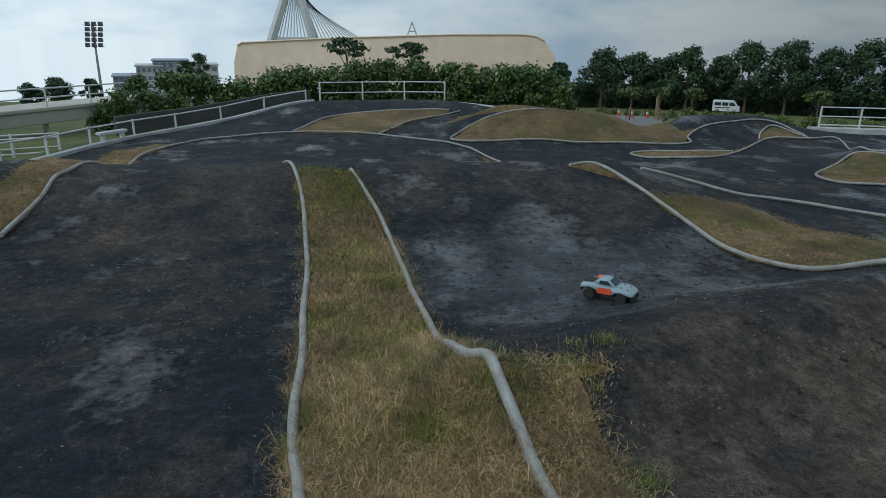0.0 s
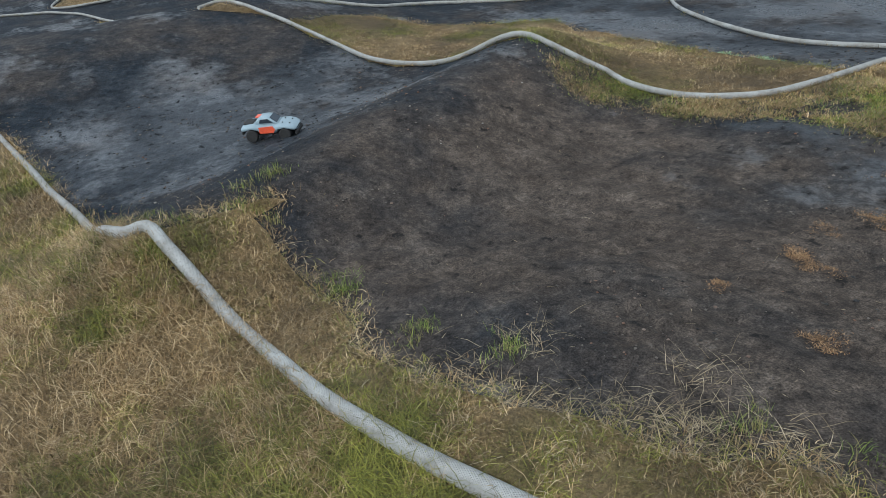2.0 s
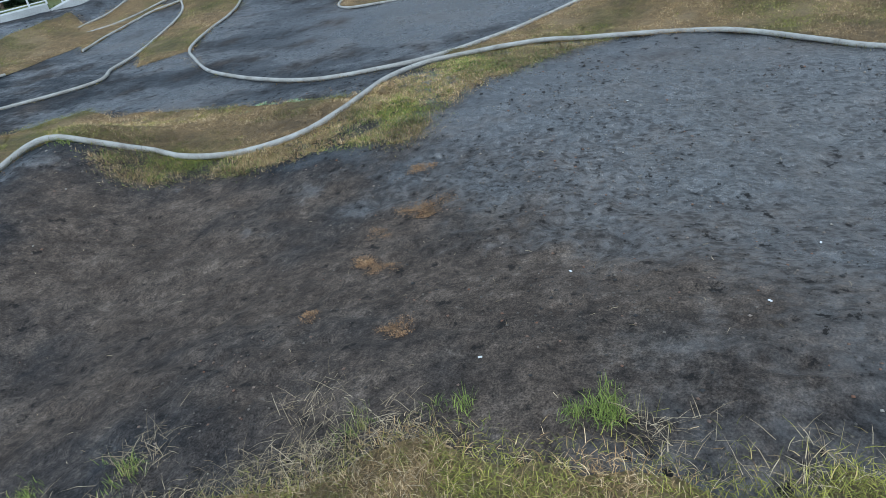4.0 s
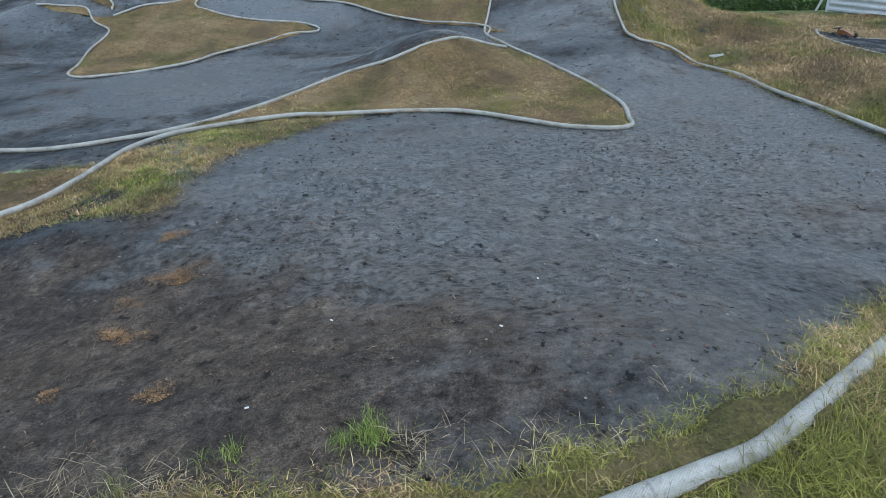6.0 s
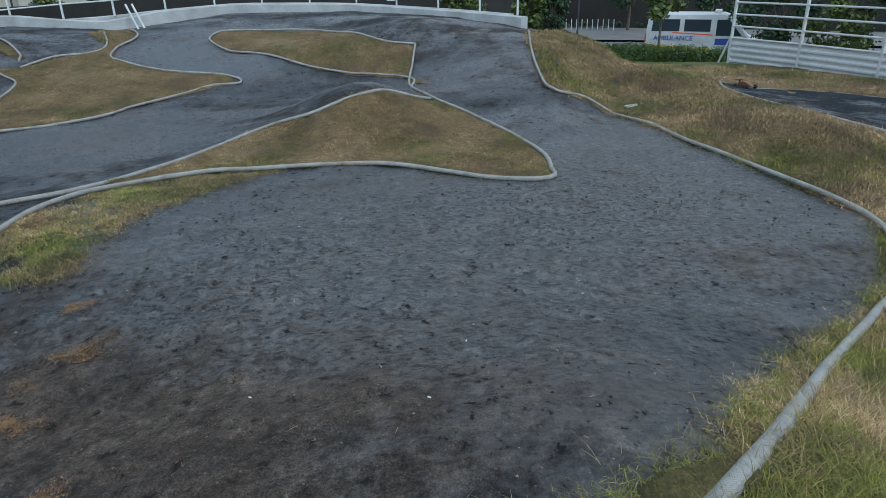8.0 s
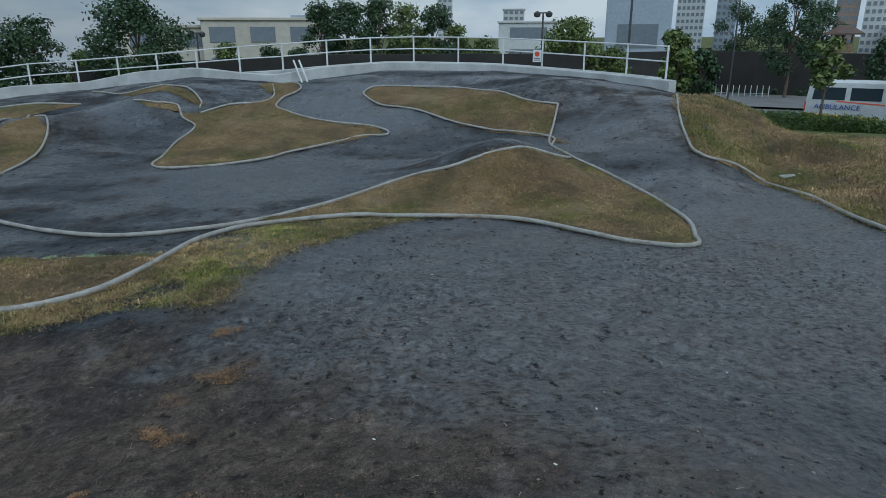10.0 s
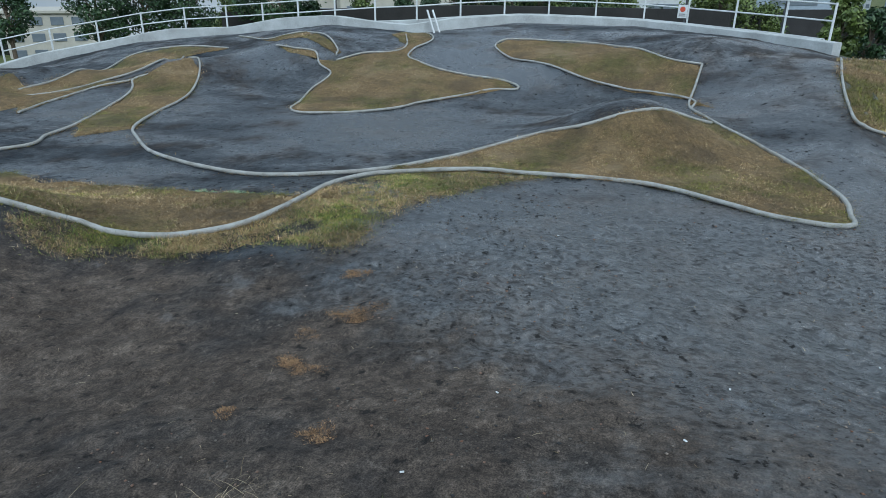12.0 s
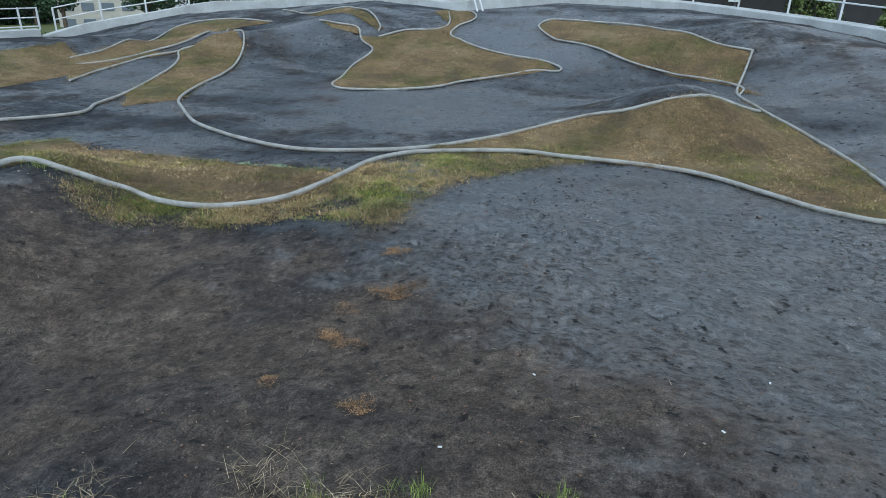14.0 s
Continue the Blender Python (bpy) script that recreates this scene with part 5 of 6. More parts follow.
def clipped_hedge():
    rs = np.random.RandomState(9)
    yaw = np.arange(106.8, 121.5, 0.28)
    cs, rr = [], []
    for a in yaw:
        for j in range(4):
            for k in range(2):
                r = float(np.interp(a, (107, 113, 121), (25, 24.5, 23.6))) + 0.3 * k + rs.uniform(-0.05, 0.05)
                b = radians(a + rs.uniform(-0.15, 0.15))
                cs.append((r * math.sin(b), r * math.cos(b), -0.62 + 0.19 * j + rs.uniform(-0.04, 0.06)))
                rr.append(rs.uniform(0.15, 0.22))
    v, f = leaf_quads(cs, rr, 30000, 0.034, rs, 1.0, 0.3)
    tagged(new("clipped_hedge", tri_mesh("clipped_hedge", v, f, HEDGE)), "clipped green hedge beside the street", "shrubs", kind="stuff")


clipped_hedge()


# ---- street and distance ----
def bent_strip(name, y0, y1, r0, r1, lift, material, label, category):
    n, vs, fs = 40, [], []
    for i in range(n + 1):
        a = radians(y0 + (y1 - y0) * i / n)
        for j in range(5):
            r = r0 + (r1 - r0) * j / 4
            x, y = r * math.sin(a), r * math.cos(a)
            vs.append((x, y, float(height(x, y)) + lift))
    for i in range(n):
        for j in range(4):
            k = i * 5 + j
            fs.append((k, k + 1, k + 6, k + 5))
    return tagged(new(name, Geo().add(vs, fs).mesh(name, material)), label, category, kind="structure")


bent_strip("road", 94, 150, 31.5, 44, 0.06, ROAD, "grey asphalt street beyond the hedge", "road")
bent_strip("pavement", 94, 150, 44.3, 54, 0.16, ROAD, "grey paved path along the dark wall", "pavement")
bent_strip("parking", 13.5, 21.5, 29, 48, 0.08, ROAD, "grey parking place beside the track", "pavement")
pts = []
for a in range(56, 152, 2):
    r = float(np.interp(a, (96, 105), (40, 57)))
    pts.append(Vector((r * math.sin(radians(a)), r * math.cos(radians(a)), 0)))
wall_along("wall_street", pts, [float(np.interp(bearing(p), (56, 75, 96, 105, 118, 150), (1.0, 1.5, 1.5, 1.35, 1.2, 1.2))) for p in pts], 0.3, 4, BLACKWALL, "dark stained boundary wall along the street")
pts = [Vector((104 * math.sin(radians(a)), 104 * math.cos(radians(a)), 0)) for a in range(8, 48, 2)]
wall_along("wall_parking", pts, [-2.9] * len(pts), 0.3, 5, BLACKWALL, "dark fence behind the tall trees")
pts = [Vector((52 * math.sin(radians(106.3 + 0.42 * k)), 52 * math.cos(radians(106.3 + 0.42 * k)), 0)) for k in range(11)]
railing("row of short white bollards with a rail on the path", pts, [float(height(p.x, p.y)) + 0.15 for p in pts], 0.75, (0.3,), 0.05, "", 0.02)


def tower_block(name, place, size, turn, material, floors, bays, label, roof=None):
    """A building of storeys: walls, window panes set in rows on the side that is seen, roof slab."""
    t = thing(name, place, label, "building", "", turn)
    w, d, h = size
    part("wall", Geo().box((0, 0, h / 2), (w, d, h), 0, 0.1), material, t)
    part("roof", Geo().box((0, 0, h + 0.15), (w + 0.5, d + 0.5, 0.3), 0, 0.05), roof or material, t)
    # panes carry painted haze instead of dark glass
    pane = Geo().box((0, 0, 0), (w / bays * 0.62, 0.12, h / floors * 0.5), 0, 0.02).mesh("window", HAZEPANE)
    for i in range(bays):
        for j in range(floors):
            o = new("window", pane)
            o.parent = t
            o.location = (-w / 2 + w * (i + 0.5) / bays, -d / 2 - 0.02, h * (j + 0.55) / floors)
    return t


def facing(yaw):
    return radians(-yaw)


# the stepped blue-grey block beyond the walkway
for yaw, top, wide, mat in ((-23.6, -4.6, 5.5, BLUEGREY), (-22.0, -2.6, 5, PALEWALL), (-20.4, -1.5, 7, BLUEGREY), (-18.4, -2.4, 8, PALEWALL)):
    x, y, z = at_bearing(yaw, 158)
    tower_block("apartment_block", (x, y, z), (wide, 12, top - z), facing(yaw), mat, 5, 5, "blue-grey apartment block with balconied storeys")
NEAR_BLOCKS = (
    (64.2, 82, 3.4, 13, 14, BEIGE, 2, 3, "long beige warehouse with a flat roof"),
    (69.8, 80, 4.1, 12, 14, BEIGE, 2, 3, "long beige warehouse with a flat roof"),
    (73.6, 78, 4.4, 3.5, 6, BLUEGREY, 3, 2, "narrow blue-grey annexe of the warehouse"),
    (45, 76, -0.2, 10, 10, BEIGE, 3, 6, "grey office block with window bands"),
    (84.5, 190, 12.5, 4, 8, PALEWALL, 8, 3, "pale high-rise tower in the distance"),
    (90.2, 170, 8.5, 5, 8, PALEWALL, 8, 4, "pale high-rise tower in the distance"),
    (91.5, 110, 4.4, 9, 10, PALEWALL, 2, 1, "low pale shed beyond the street"),
)
HIGH_BLOCKS = (
    (100.2, 130, 22, 11, 12, BLUEGREY, 3, 1, "plain blue-grey office block with banner front"),
    (104.0, 230, 40, 8, 14, PALEWALL, 22, 6, "pale high-rise with many window rows"),
    (106.6, 240, 34, 6, 10, BLUEGREY, 18, 4, "blue glass high-rise tower in the distance"),
    (113.0, 200, 46, 5, 12, PALEWALL, 26, 4, "brown and white high-rise tower"),
    (114.6, 201, 46, 5, 12, BROWNWALL, 26, 3, "brown and white high-rise tower"),
    (116.4, 200, 44, 5, 12, PALEWALL, 26, 4, "brown and white high-rise tower"),
    (118.8, 190, 4, 12, 10, GREY, 5, 7, "grey unfinished concrete frame building"),
    (122.5, 260, 9, 10, 10, BLUEGREY, 9, 6, "hazy blue distant high-rise block"),
)
for yaw, r, top, wide, deep, mat, floors, bays, label in NEAR_BLOCKS + HIGH_BLOCKS:
    x, y, z = at_bearing(yaw, r)
    tower_block("building", (x, y, z), (wide, deep, top - z), facing(yaw), mat, floors, bays, label)


def hall():
    t = thing("sports_hall", (0, 126, -9), "large tan sports hall with a curved roof edge", "building")
    line = [(-36, -4), (-35.2, 8), (-34.4, 10.8), (-33.6, 11.3), (-16, 12.3), (5, 13.1), (18, 13.25), (20.5, 13.0), (22.2, 12.2), (24.0, 9.8), (26.4, 5), (28.5, -4)]
    part("wall", Geo().prism(line, 0, 50, 0.02), TAN, t, "", True)
    part("roof_edge", Geo().tube([(x, -0.1, z + 0.06) for x, z in line[2:9]], 0.16, 6), TAN, t)


hall()


def pylon():
    t = thing("bridge_pylon", (-42, 216, -18), "white cable-stayed bridge pylon with fanned cables", "pylon")
    apex = Vector((1.8, 0, 42))
    legs = ((-9.5, 0, 12), (9.2, 0, 12))
    for p in legs:
        part("leg", Geo().tube([p, apex], [1.75, 1.1], 6), WHITE, t)
    part("crossbeam", Geo().box((0, 0, 21.6), (14.2, 1.4, 1.1), 0, 0.1), WHITE, t)
    for k in range(11):
        part("cable", Geo().tube([(-6.0 + 1.15 * k, 0.6, 21.9), apex * 0.96 + Vector((0.0, 0.6, -0.4 * k))], 0.17, 5), WHITE, t)
    for k in range(12):
        part("cable", Geo().tube([(8.5 + 1.25 * k, 0.6, 21.5), apex * 0.98 + Vector((0.3, 0.6, -0.7 * k))], 0.17, 5), WHITE, t)
    t = thing("roof_spire", (-4, 218, 4.6), "small pale lattice spire behind the hall", "spire")
    for a, b in (((-1.6, 0, 0), (0, 0, 4.4)), ((1.6, 0, 0), (0, 0, 4.4)), ((-1.0, 0, 1.6), (1.0, 0, 1.6))):
        part("strut", Geo().tube([a, b], 0.22, 5), PALEWALL, t)
    part("foot", Geo().box((0, 0, -8), (5, 3, 16), 0, 0.1), PALEWALL, t)


pylon()


def floodlight():
    x, y = -47.5, 99.5
    t = thing("floodlight_mast", (x, y, float(height(x, y))), "tall grey floodlight mast with a lamp rack", "floodlight")
    z = 4.6 - float(height(x, y))
    part("pole", Geo().tube([(0, 0, 0), (0, 0, z - 2)], [0.24, 0.12], 10), GREY, t)
    part("rack", Geo().box((0, 0, z - 1.5), (0.3, 0.2, 3.4), 0, 0.02), STEEL, t)
    lamp = Geo().box((0, 0, 0), (0.66, 0.3, 0.62), 0, 0.06).mesh("lamp", GREY)
    glass = Geo().box((0, -0.17, 0), (0.52, 0.04, 0.48), 0, 0.01).mesh("glass", PANE)
    for j in range(5):
        part("arm", Geo().box((0, 0.05, z - 2.9 + 0.72 * j), (2.6, 0.08, 0.08)), STEEL, t)
        for i in range(3):
            o = new("lamp", lamp)
            o.parent, o.location = t, (-0.95 + 0.92 * i + 0.09 * j, -0.2, z - 2.75 + 0.72 * j)
            q = new("glass", glass)
            q.parent = o


floodlight()


def street_lamp(yaw, r, top, arm):
    x, y, z = at_bearing(yaw, r)
    t = thing("street_lamp", (x, y, z), "dark steel street lamp by the street", "street lamp", "street lamps")
    h = top - z
    part("pole", Geo().tube([(0, 0, 0), (0, 0, 0.5), (0, 0, h)], [0.10, 0.06, 0.045], 8), STEEL, t)
    part("base", Geo().lathe((0, 0, 0), ((0.2, 0), (0.2, 0.1), (0.12, 0.3), (0.07, 0.45)), 10), STEEL, t)
    part("arm", Geo().box((0, 0, h), (arm * 2, 0.06, 0.06), facing(yaw), 0.01), STEEL, t)
    for s in (-1, 1):
        c = Matrix.Rotation(facing(yaw), 3, "Z") @ Vector((s * arm, 0, 0))
        part("lantern", Geo().lathe((c.x, c.y, h - 0.22), ((0.05, 0), (0.16, 0.05), (0.18, 0.2), (0.06, 0.3)), 8), STEEL, t)


for yaw, r, top, arm in ((100, 31.5, 6.4, 0.4), (107.7, 45.5, 7.6, 0.35), (119.6, 45, 3.9, 0.4), (120.8, 55, 3.2, 0.4), (65, 41, 2.7, 0.3), (93, 36, 3.6, 0.3)):
    street_lamp(yaw, r, top, arm)


def gazebo():
    x, y, z = at_bearing(114.8, 60)
    t = thing("lookout_hut", (x, y, z), "small lookout hut with a brown hipped roof on posts", "hut", "", facing(114.8))
    h = 3.2 - z
    for i in (-1, 1):
        for j in (-1, 1):
            part("post", Geo().box((0.55 * i, 0.55 * j, h / 2 - 0.3), (0.11, 0.11, h - 0.6), 0, 0.01), STEEL, t)
    part("floor", Geo().box((0, 0, h - 2.0), (1.6, 1.6, 0.12), 0, 0.02), TIMBER, t)
    for j in (-1, 1):
        part("guard", Geo().box((0, 0.7 * j, h - 1.6), (1.5, 0.05, 0.6), 0, 0.01), TIMBER, t)
    g = Geo().add([(-1.3, -1.3, h - 0.6), (1.3, -1.3, h - 0.6), (1.3, 1.3, h - 0.6), (-1.3, 1.3, h - 0.6), (-0.35, 0, h), (0.35, 0, h), (-1.3, -1.3, h - 0.7), (1.3, -1.3, h - 0.7), (1.3, 1.3, h - 0.7), (-1.3, 1.3, h - 0.7)], [(0, 1, 5, 4), (1, 2, 5), (2, 3, 4, 5), (3, 0, 4), (0, 6, 7, 1), (1, 7, 8, 2), (2, 8, 9, 3), (3, 9, 6, 0), (9, 8, 7, 6)])
    part("roof", g, SHINGLE, t)


gazebo()


# ---- vehicles ----
def wheel(parent, x, y, r, w, tyre=None):
    s = 1 if y > 0 else -1
    k = part("tyre", Geo().lathe((x, y - w / 2, r), ((r * 0.55, 0), (r * 0.9, 0), (r, w * 0.2), (r, w * 0.8), (r * 0.9, w), (r * 0.55, w)), 18, "y"), RUBBER, parent, "black rubber tyre", True)
    part("rim", Geo().lathe((x, y - w * 0.46, r), ((r * 0.2, 0), (r * 0.5, w * 0.02), (r * 0.58, w * 0.12), (r * 0.58, w * 0.8), (r * 0.5, w * 0.9), (r * 0.2, w * 0.92)), 14, "y"), CHROME, k, "silver wheel rim", True)
    return k


def road_van(place, turn, label, outline, length, width, windows, extras):
    t = thing("van", place, label, "van", "", turn)
    part("body", Geo().prism(outline, -width / 2, width / 2, 0.08), WHITE, t, "", True)
    for x in (length * 0.3, -length * 0.3):
        for y in (-width / 2 + 0.1, width / 2 - 0.1):
            wheel(t, x, y, 0.32, 0.2)
    for name, pts, mat in windows:
        g = Geo().prism(pts, -width / 2 - 0.015, -width / 2 + 0.03)
        part(name, g, mat, t)
        g = Geo().prism(pts, width / 2 - 0.03, width / 2 + 0.015)
        part(name, g, mat, t)
    for name, c, s, mat in extras:
        part(name, Geo().box(c, s, 0, 0.02), mat, t)
    return t


x, y, z = at_bearing(117.4, 35.0)
amb = road_van((x, y, z + 0.11), facing(118.0), "white ambulance van with blue and yellow stripes on the street",
               [(-2.5, 0.4), (-2.5, 1.2), (-2.42, 2.05), (-2.3, 2.2), (0.9, 2.2), (1.25, 2.08), (2.0, 1.22), (2.38, 1.05), (2.5, 0.8), (2.5, 0.42), (2.35, 0.35), (-2.4, 0.35)], 5.0, 1.8,
               [("side_window", [(-2.25, 1.42), (-2.2, 1.95), (-1.0, 1.95), (-1.0, 1.42)], PANE), ("side_window", [(-0.8, 1.42), (-0.8, 1.95), (0.35, 1.95), (0.35, 1.42)], PANE), ("cab_window", [(0.6, 1.25), (0.6, 1.95), (1.1, 1.95), (1.72, 1.25)], PANE), ("yellow_stripe", [(-2.47, 0.5), (-2.47, 0.82), (0.4, 0.72), (0.4, 0.5)], YELLOW), ("blue_stripe", [(0.6, 0.85), (0.6, 1.12), (1.6, 1.14), (2.35, 0.98), (2.35, 0.85)], BLUE), ("orange_line", [(-1.3, 1.34), (-1.3, 1.39), (0.5, 1.30), (0.5, 1.25)], ORANGE)],
               [("windscreen", (1.7, 0, 1.62), (0.06, 1.5, 0.5), PANE), ("headlight", (2.46, -0.65, 0.85), (0.1, 0.3, 0.16), CHROME), ("headlight", (2.46, 0.65, 0.85), (0.1, 0.3, 0.16), CHROME), ("bumper", (2.5, 0, 0.48), (0.12, 1.7, 0.22), GREY), ("light_bar", (0.6, 0, 2.27), (0.3, 1.2, 0.12), WHITE), ("rear_lamp", (-2.5, -0.8, 1.1), (0.06, 0.12, 0.4), RED)])
font = bpy.data.curves.new("lettering", "FONT")
font.body, font.size, font.extrude, font.align_x = "AMBULANCE", 0.30, 0.01, "CENTER"
font.materials.append(BLUE)
ob = new("lettering", font)
ob.parent = amb
ob.matrix_basis = pose(-1.25, -0.93, 1.02, 90, 0, 0)
x, y, z = at_bearing(24.7, 84)
minivan = road_van((x, y, z + 0.1), facing(25.2), "small white minivan parked beyond the weeds",
         [(-1.9, 0.35), (-1.9, 1.75), (-1.75, 1.88), (0.9, 1.88), (1.1, 1.75), (1.5, 1.15), (1.85, 1.0), (1.9, 0.4), (1.7, 0.3), (-1.8, 0.3)], 3.8, 1.6,
         [("side_window", [(-1.65, 1.15), (-1.65, 1.62), (-0.75, 1.62), (-0.75, 1.15)], PANE), ("side_window", [(-0.6, 1.15), (-0.6, 1.62), (0.25, 1.62), (0.25, 1.15)], PANE), ("cab_window", [(0.4, 1.15), (0.4, 1.62), (0.95, 1.62), (1.3, 1.15)], PANE), ("stripe", [(-1.6, 0.78), (-1.6, 0.92), (0.6, 0.92), (0.6, 0.78)], STEEL)],
         [("bumper", (1.9, 0, 0.45), (0.1, 1.5, 0.2), GREY)])
minivan.scale = (0.78, 0.78, 0.78)


def loft(rows, count=20, power=3.2):
    """A rounded shell through rows of (x, half-width, bottom, top)."""
    g = Geo()
    for x, w, lo, hi in rows:
        for j in range(count):
            a = 2 * math.pi * (j + 0.5) / count
            c, s = math.cos(a), math.sin(a)
            r = (abs(c) ** power + abs(s) ** power) ** (-1 / power)
            g.v.append((x, w * c * r, (lo + hi) / 2 + (hi - lo) / 2 * s * r))
    for i in range(len(rows) - 1):
        for j in range(count):
            k = i * count
            g.f.append((k + j, k + (j + 1) % count, k + count + (j + 1) % count, k + count + j))
    g.f += [tuple(range(count - 1, -1, -1)), tuple((len(rows) - 1) * count + j for j in range(count))]
    return g


def model_truck(place, turn, label):
    """A short-course model truck, 0.55 m long, nose along x."""
    t = thing("model_truck", place, label, "model car", "", turn)
    rows = ((-0.275, 0.10, 0.105, 0.135), (-0.262, 0.13, 0.095, 0.150), (-0.235, 0.142, 0.100, 0.160), (-0.165, 0.146, 0.120, 0.168), (-0.105, 0.142, 0.098, 0.165), (-0.08, 0.128, 0.062, 0.162), (0.0, 0.122, 0.056, 0.160), (0.075, 0.128, 0.062, 0.158), (0.10, 0.142, 0.098, 0.158), (0.165, 0.146, 0.116, 0.155), (0.225, 0.142, 0.096, 0.142), (0.262, 0.125, 0.085, 0.125), (0.278, 0.09, 0.088, 0.112))
    part("body", loft(rows, 24), SHELL, t, "pale blue plastic body shell", True)
    cab = ((-0.135, 0.085, 0.145, 0.165), (-0.115, 0.090, 0.14, 0.198), (-0.085, 0.090, 0.14, 0.222), (-0.02, 0.088, 0.14, 0.228), (0.02, 0.088, 0.14, 0.222), (0.06, 0.090, 0.14, 0.192), (0.10, 0.092, 0.14, 0.162))
    part("cab", loft(cab, 20, 4.0), SHELL, t, "", True)
    part("windscreen", Geo().add([(0.030, -0.070, 0.2215), (0.030, 0.070, 0.2215), (0.092, 0.078, 0.172), (0.092, -0.078, 0.172), (0.026, -0.070, 0.217), (0.026, 0.070, 0.217), (0.086, 0.078, 0.168), (0.086, -0.078, 0.168)], [(0, 1, 2, 3), (4, 7, 6, 5), (0, 4, 5, 1), (1, 5, 6, 2), (2, 6, 7, 3), (3, 7, 4, 0)]), PANE, t)
    part("rear_window", Geo().add([(-0.118, -0.068, 0.202), (-0.118, 0.068, 0.202), (-0.136, 0.072, 0.168), (-0.136, -0.072, 0.168), (-0.112, -0.068, 0.20), (-0.112, 0.068, 0.20), (-0.13, 0.072, 0.166), (-0.13, -0.072, 0.166)], [(0, 1, 2, 3), (4, 7, 6, 5), (0, 4, 5, 1), (1, 5, 6, 2), (2, 6, 7, 3), (3, 7, 4, 0)]), RUBBER, t, "black rear window panel")
    part("tail_panel", Geo().box((-0.100, 0, 0.2165), (0.05, 0.09, 0.012), 0, 0.004), ORANGE, t, "fluorescent red rear panel")
    part("bed", Geo().box((-0.20, 0, 0.164), (0.10, 0.15, 0.014), 0, 0.004), RUBBER, t, "black open bed")
    for s in (-1, 1):
        part("side_window", Geo().prism([(-0.085, 0.168), (-0.07, 0.206), (0.005, 0.210), (0.055, 0.170)], s * 0.0895 - 0.003, s * 0.0895 + 0.003), PANE, t)
        part("door_panel", Geo().prism([(-0.085, 0.080), (-0.095, 0.138), (0.05, 0.145), (0.075, 0.112), (0.05, 0.080)], s * 0.125 - 0.006, s * 0.125 + 0.006), ORANGE, t, "fluorescent red door panel")
        for x in (-0.165, 0.165):
            wheel(t, x, s * 0.128, 0.060, 0.05)
            part("shock_absorber", Geo().tube([(x - 0.02, s * 0.05, 0.14), (x, s * 0.09, 0.055)], 0.009, 8), STEEL, t)
        for x, z in ((0.14, 0.163), (0.21, 0.152)):
            part("body_pin", Geo().tube([(x, s * 0.06, z - 0.012), (x, s * 0.06, z)], 0.007, 8), RUBBER, t, "black body pin hole")
    part("chassis", Geo().box((0, 0, 0.05), (0.44, 0.12, 0.018), 0, 0.005), RUBBER, t)
    part("bumper", Geo().box((0.272, 0, 0.062), (0.03, 0.22, 0.045), 0, 0.01), RUBBER, t, "black foam bumper")
    part("rear_bumper", Geo().box((-0.268, 0, 0.08), (0.02, 0.19, 0.035), 0, 0.005), RUBBER, t)
    part("grille", Geo().box((0.274, 0, 0.10), (0.012, 0.15, 0.012), 0, 0.003), RUBBER, t)
    return t


x, y = 1.85, 6.3
model_truck((x, y, float(surface(x, y)) - 0.002), radians(-34), "pale blue model truck with red panels standing on the lane")


def model_buggy(place, turn):
    t = thing("model_buggy", place, "small orange-brown and black model buggy on the side pad", "model car", "", turn)
    part("body", Geo().prism([(-0.15, 0.05), (-0.14, 0.10), (-0.05, 0.13), (0.03, 0.12), (0.16, 0.075), (0.17, 0.05)], -0.045, 0.045, 0.015), DULL, t, "orange-brown body", True)
    part("wing", Geo().box((-0.17, 0, 0.145), (0.07, 0.17, 0.012), 0, 0.003), RUBBER, t)
    part("chassis", Geo().box((0, 0, 0.045), (0.36, 0.09, 0.015), 0, 0.004), RUBBER, t)
    part("wing_mount", Geo().box((-0.15, 0, 0.10), (0.015, 0.04, 0.09), 0, 0.003), RUBBER, t)
    for x in (-0.14, 0.14):
        part("axle", Geo().tube([(x, -0.11, 0.045), (x, 0.11, 0.045)], 0.008, 6), STEEL, t)
        for s in (-1, 1):
            wheel(t, x, s * 0.11, 0.042, 0.045)
    part("aerial", Geo().tube([(-0.03, 0.03, 0.12), (-0.03, 0.03, 0.30)], 0.002, 5), RUBBER, t)


model_buggy((12.6, -7.75, float(surface(12.6, -7.75)) + 0.045), radians(-160))

# ---- small things ----
x, y, z = at_bearing(16.4, 46)
cone = thing("traffic_cone", (x, y, z + 0.13), "red and white traffic cone on the parking place", "traffic cone", "traffic cones")
cone.scale = (0.75, 0.75, 0.75)
part("foot", Geo().box((0, 0, 0.02), (0.36, 0.36, 0.04), 0, 0.02), RED, cone)
part("body", Geo().lathe((0, 0, 0.04), ((0.15, 0), (0.135, 0.1), (0.03, 0.66), (0.02, 0.68)), 14), RED, cone, "", True)
part("sleeve", Geo().lathe((0, 0, 0.32), ((0.107, 0), (0.079, 0.17)), 14), WHITE, cone, "white reflective sleeve", True)
for yaw, r in ((17.5, 44), (18.7, 43.5)):
    x, y, z = at_bearing(yaw, r)
    copy_thing(cone, pose(x, y, z + 0.13))
x, y, z = at_bearing(19.4, 43)
t = thing("marker_post", (x, y, z + 0.12), "timber post on a flat foot by the cones", "post")
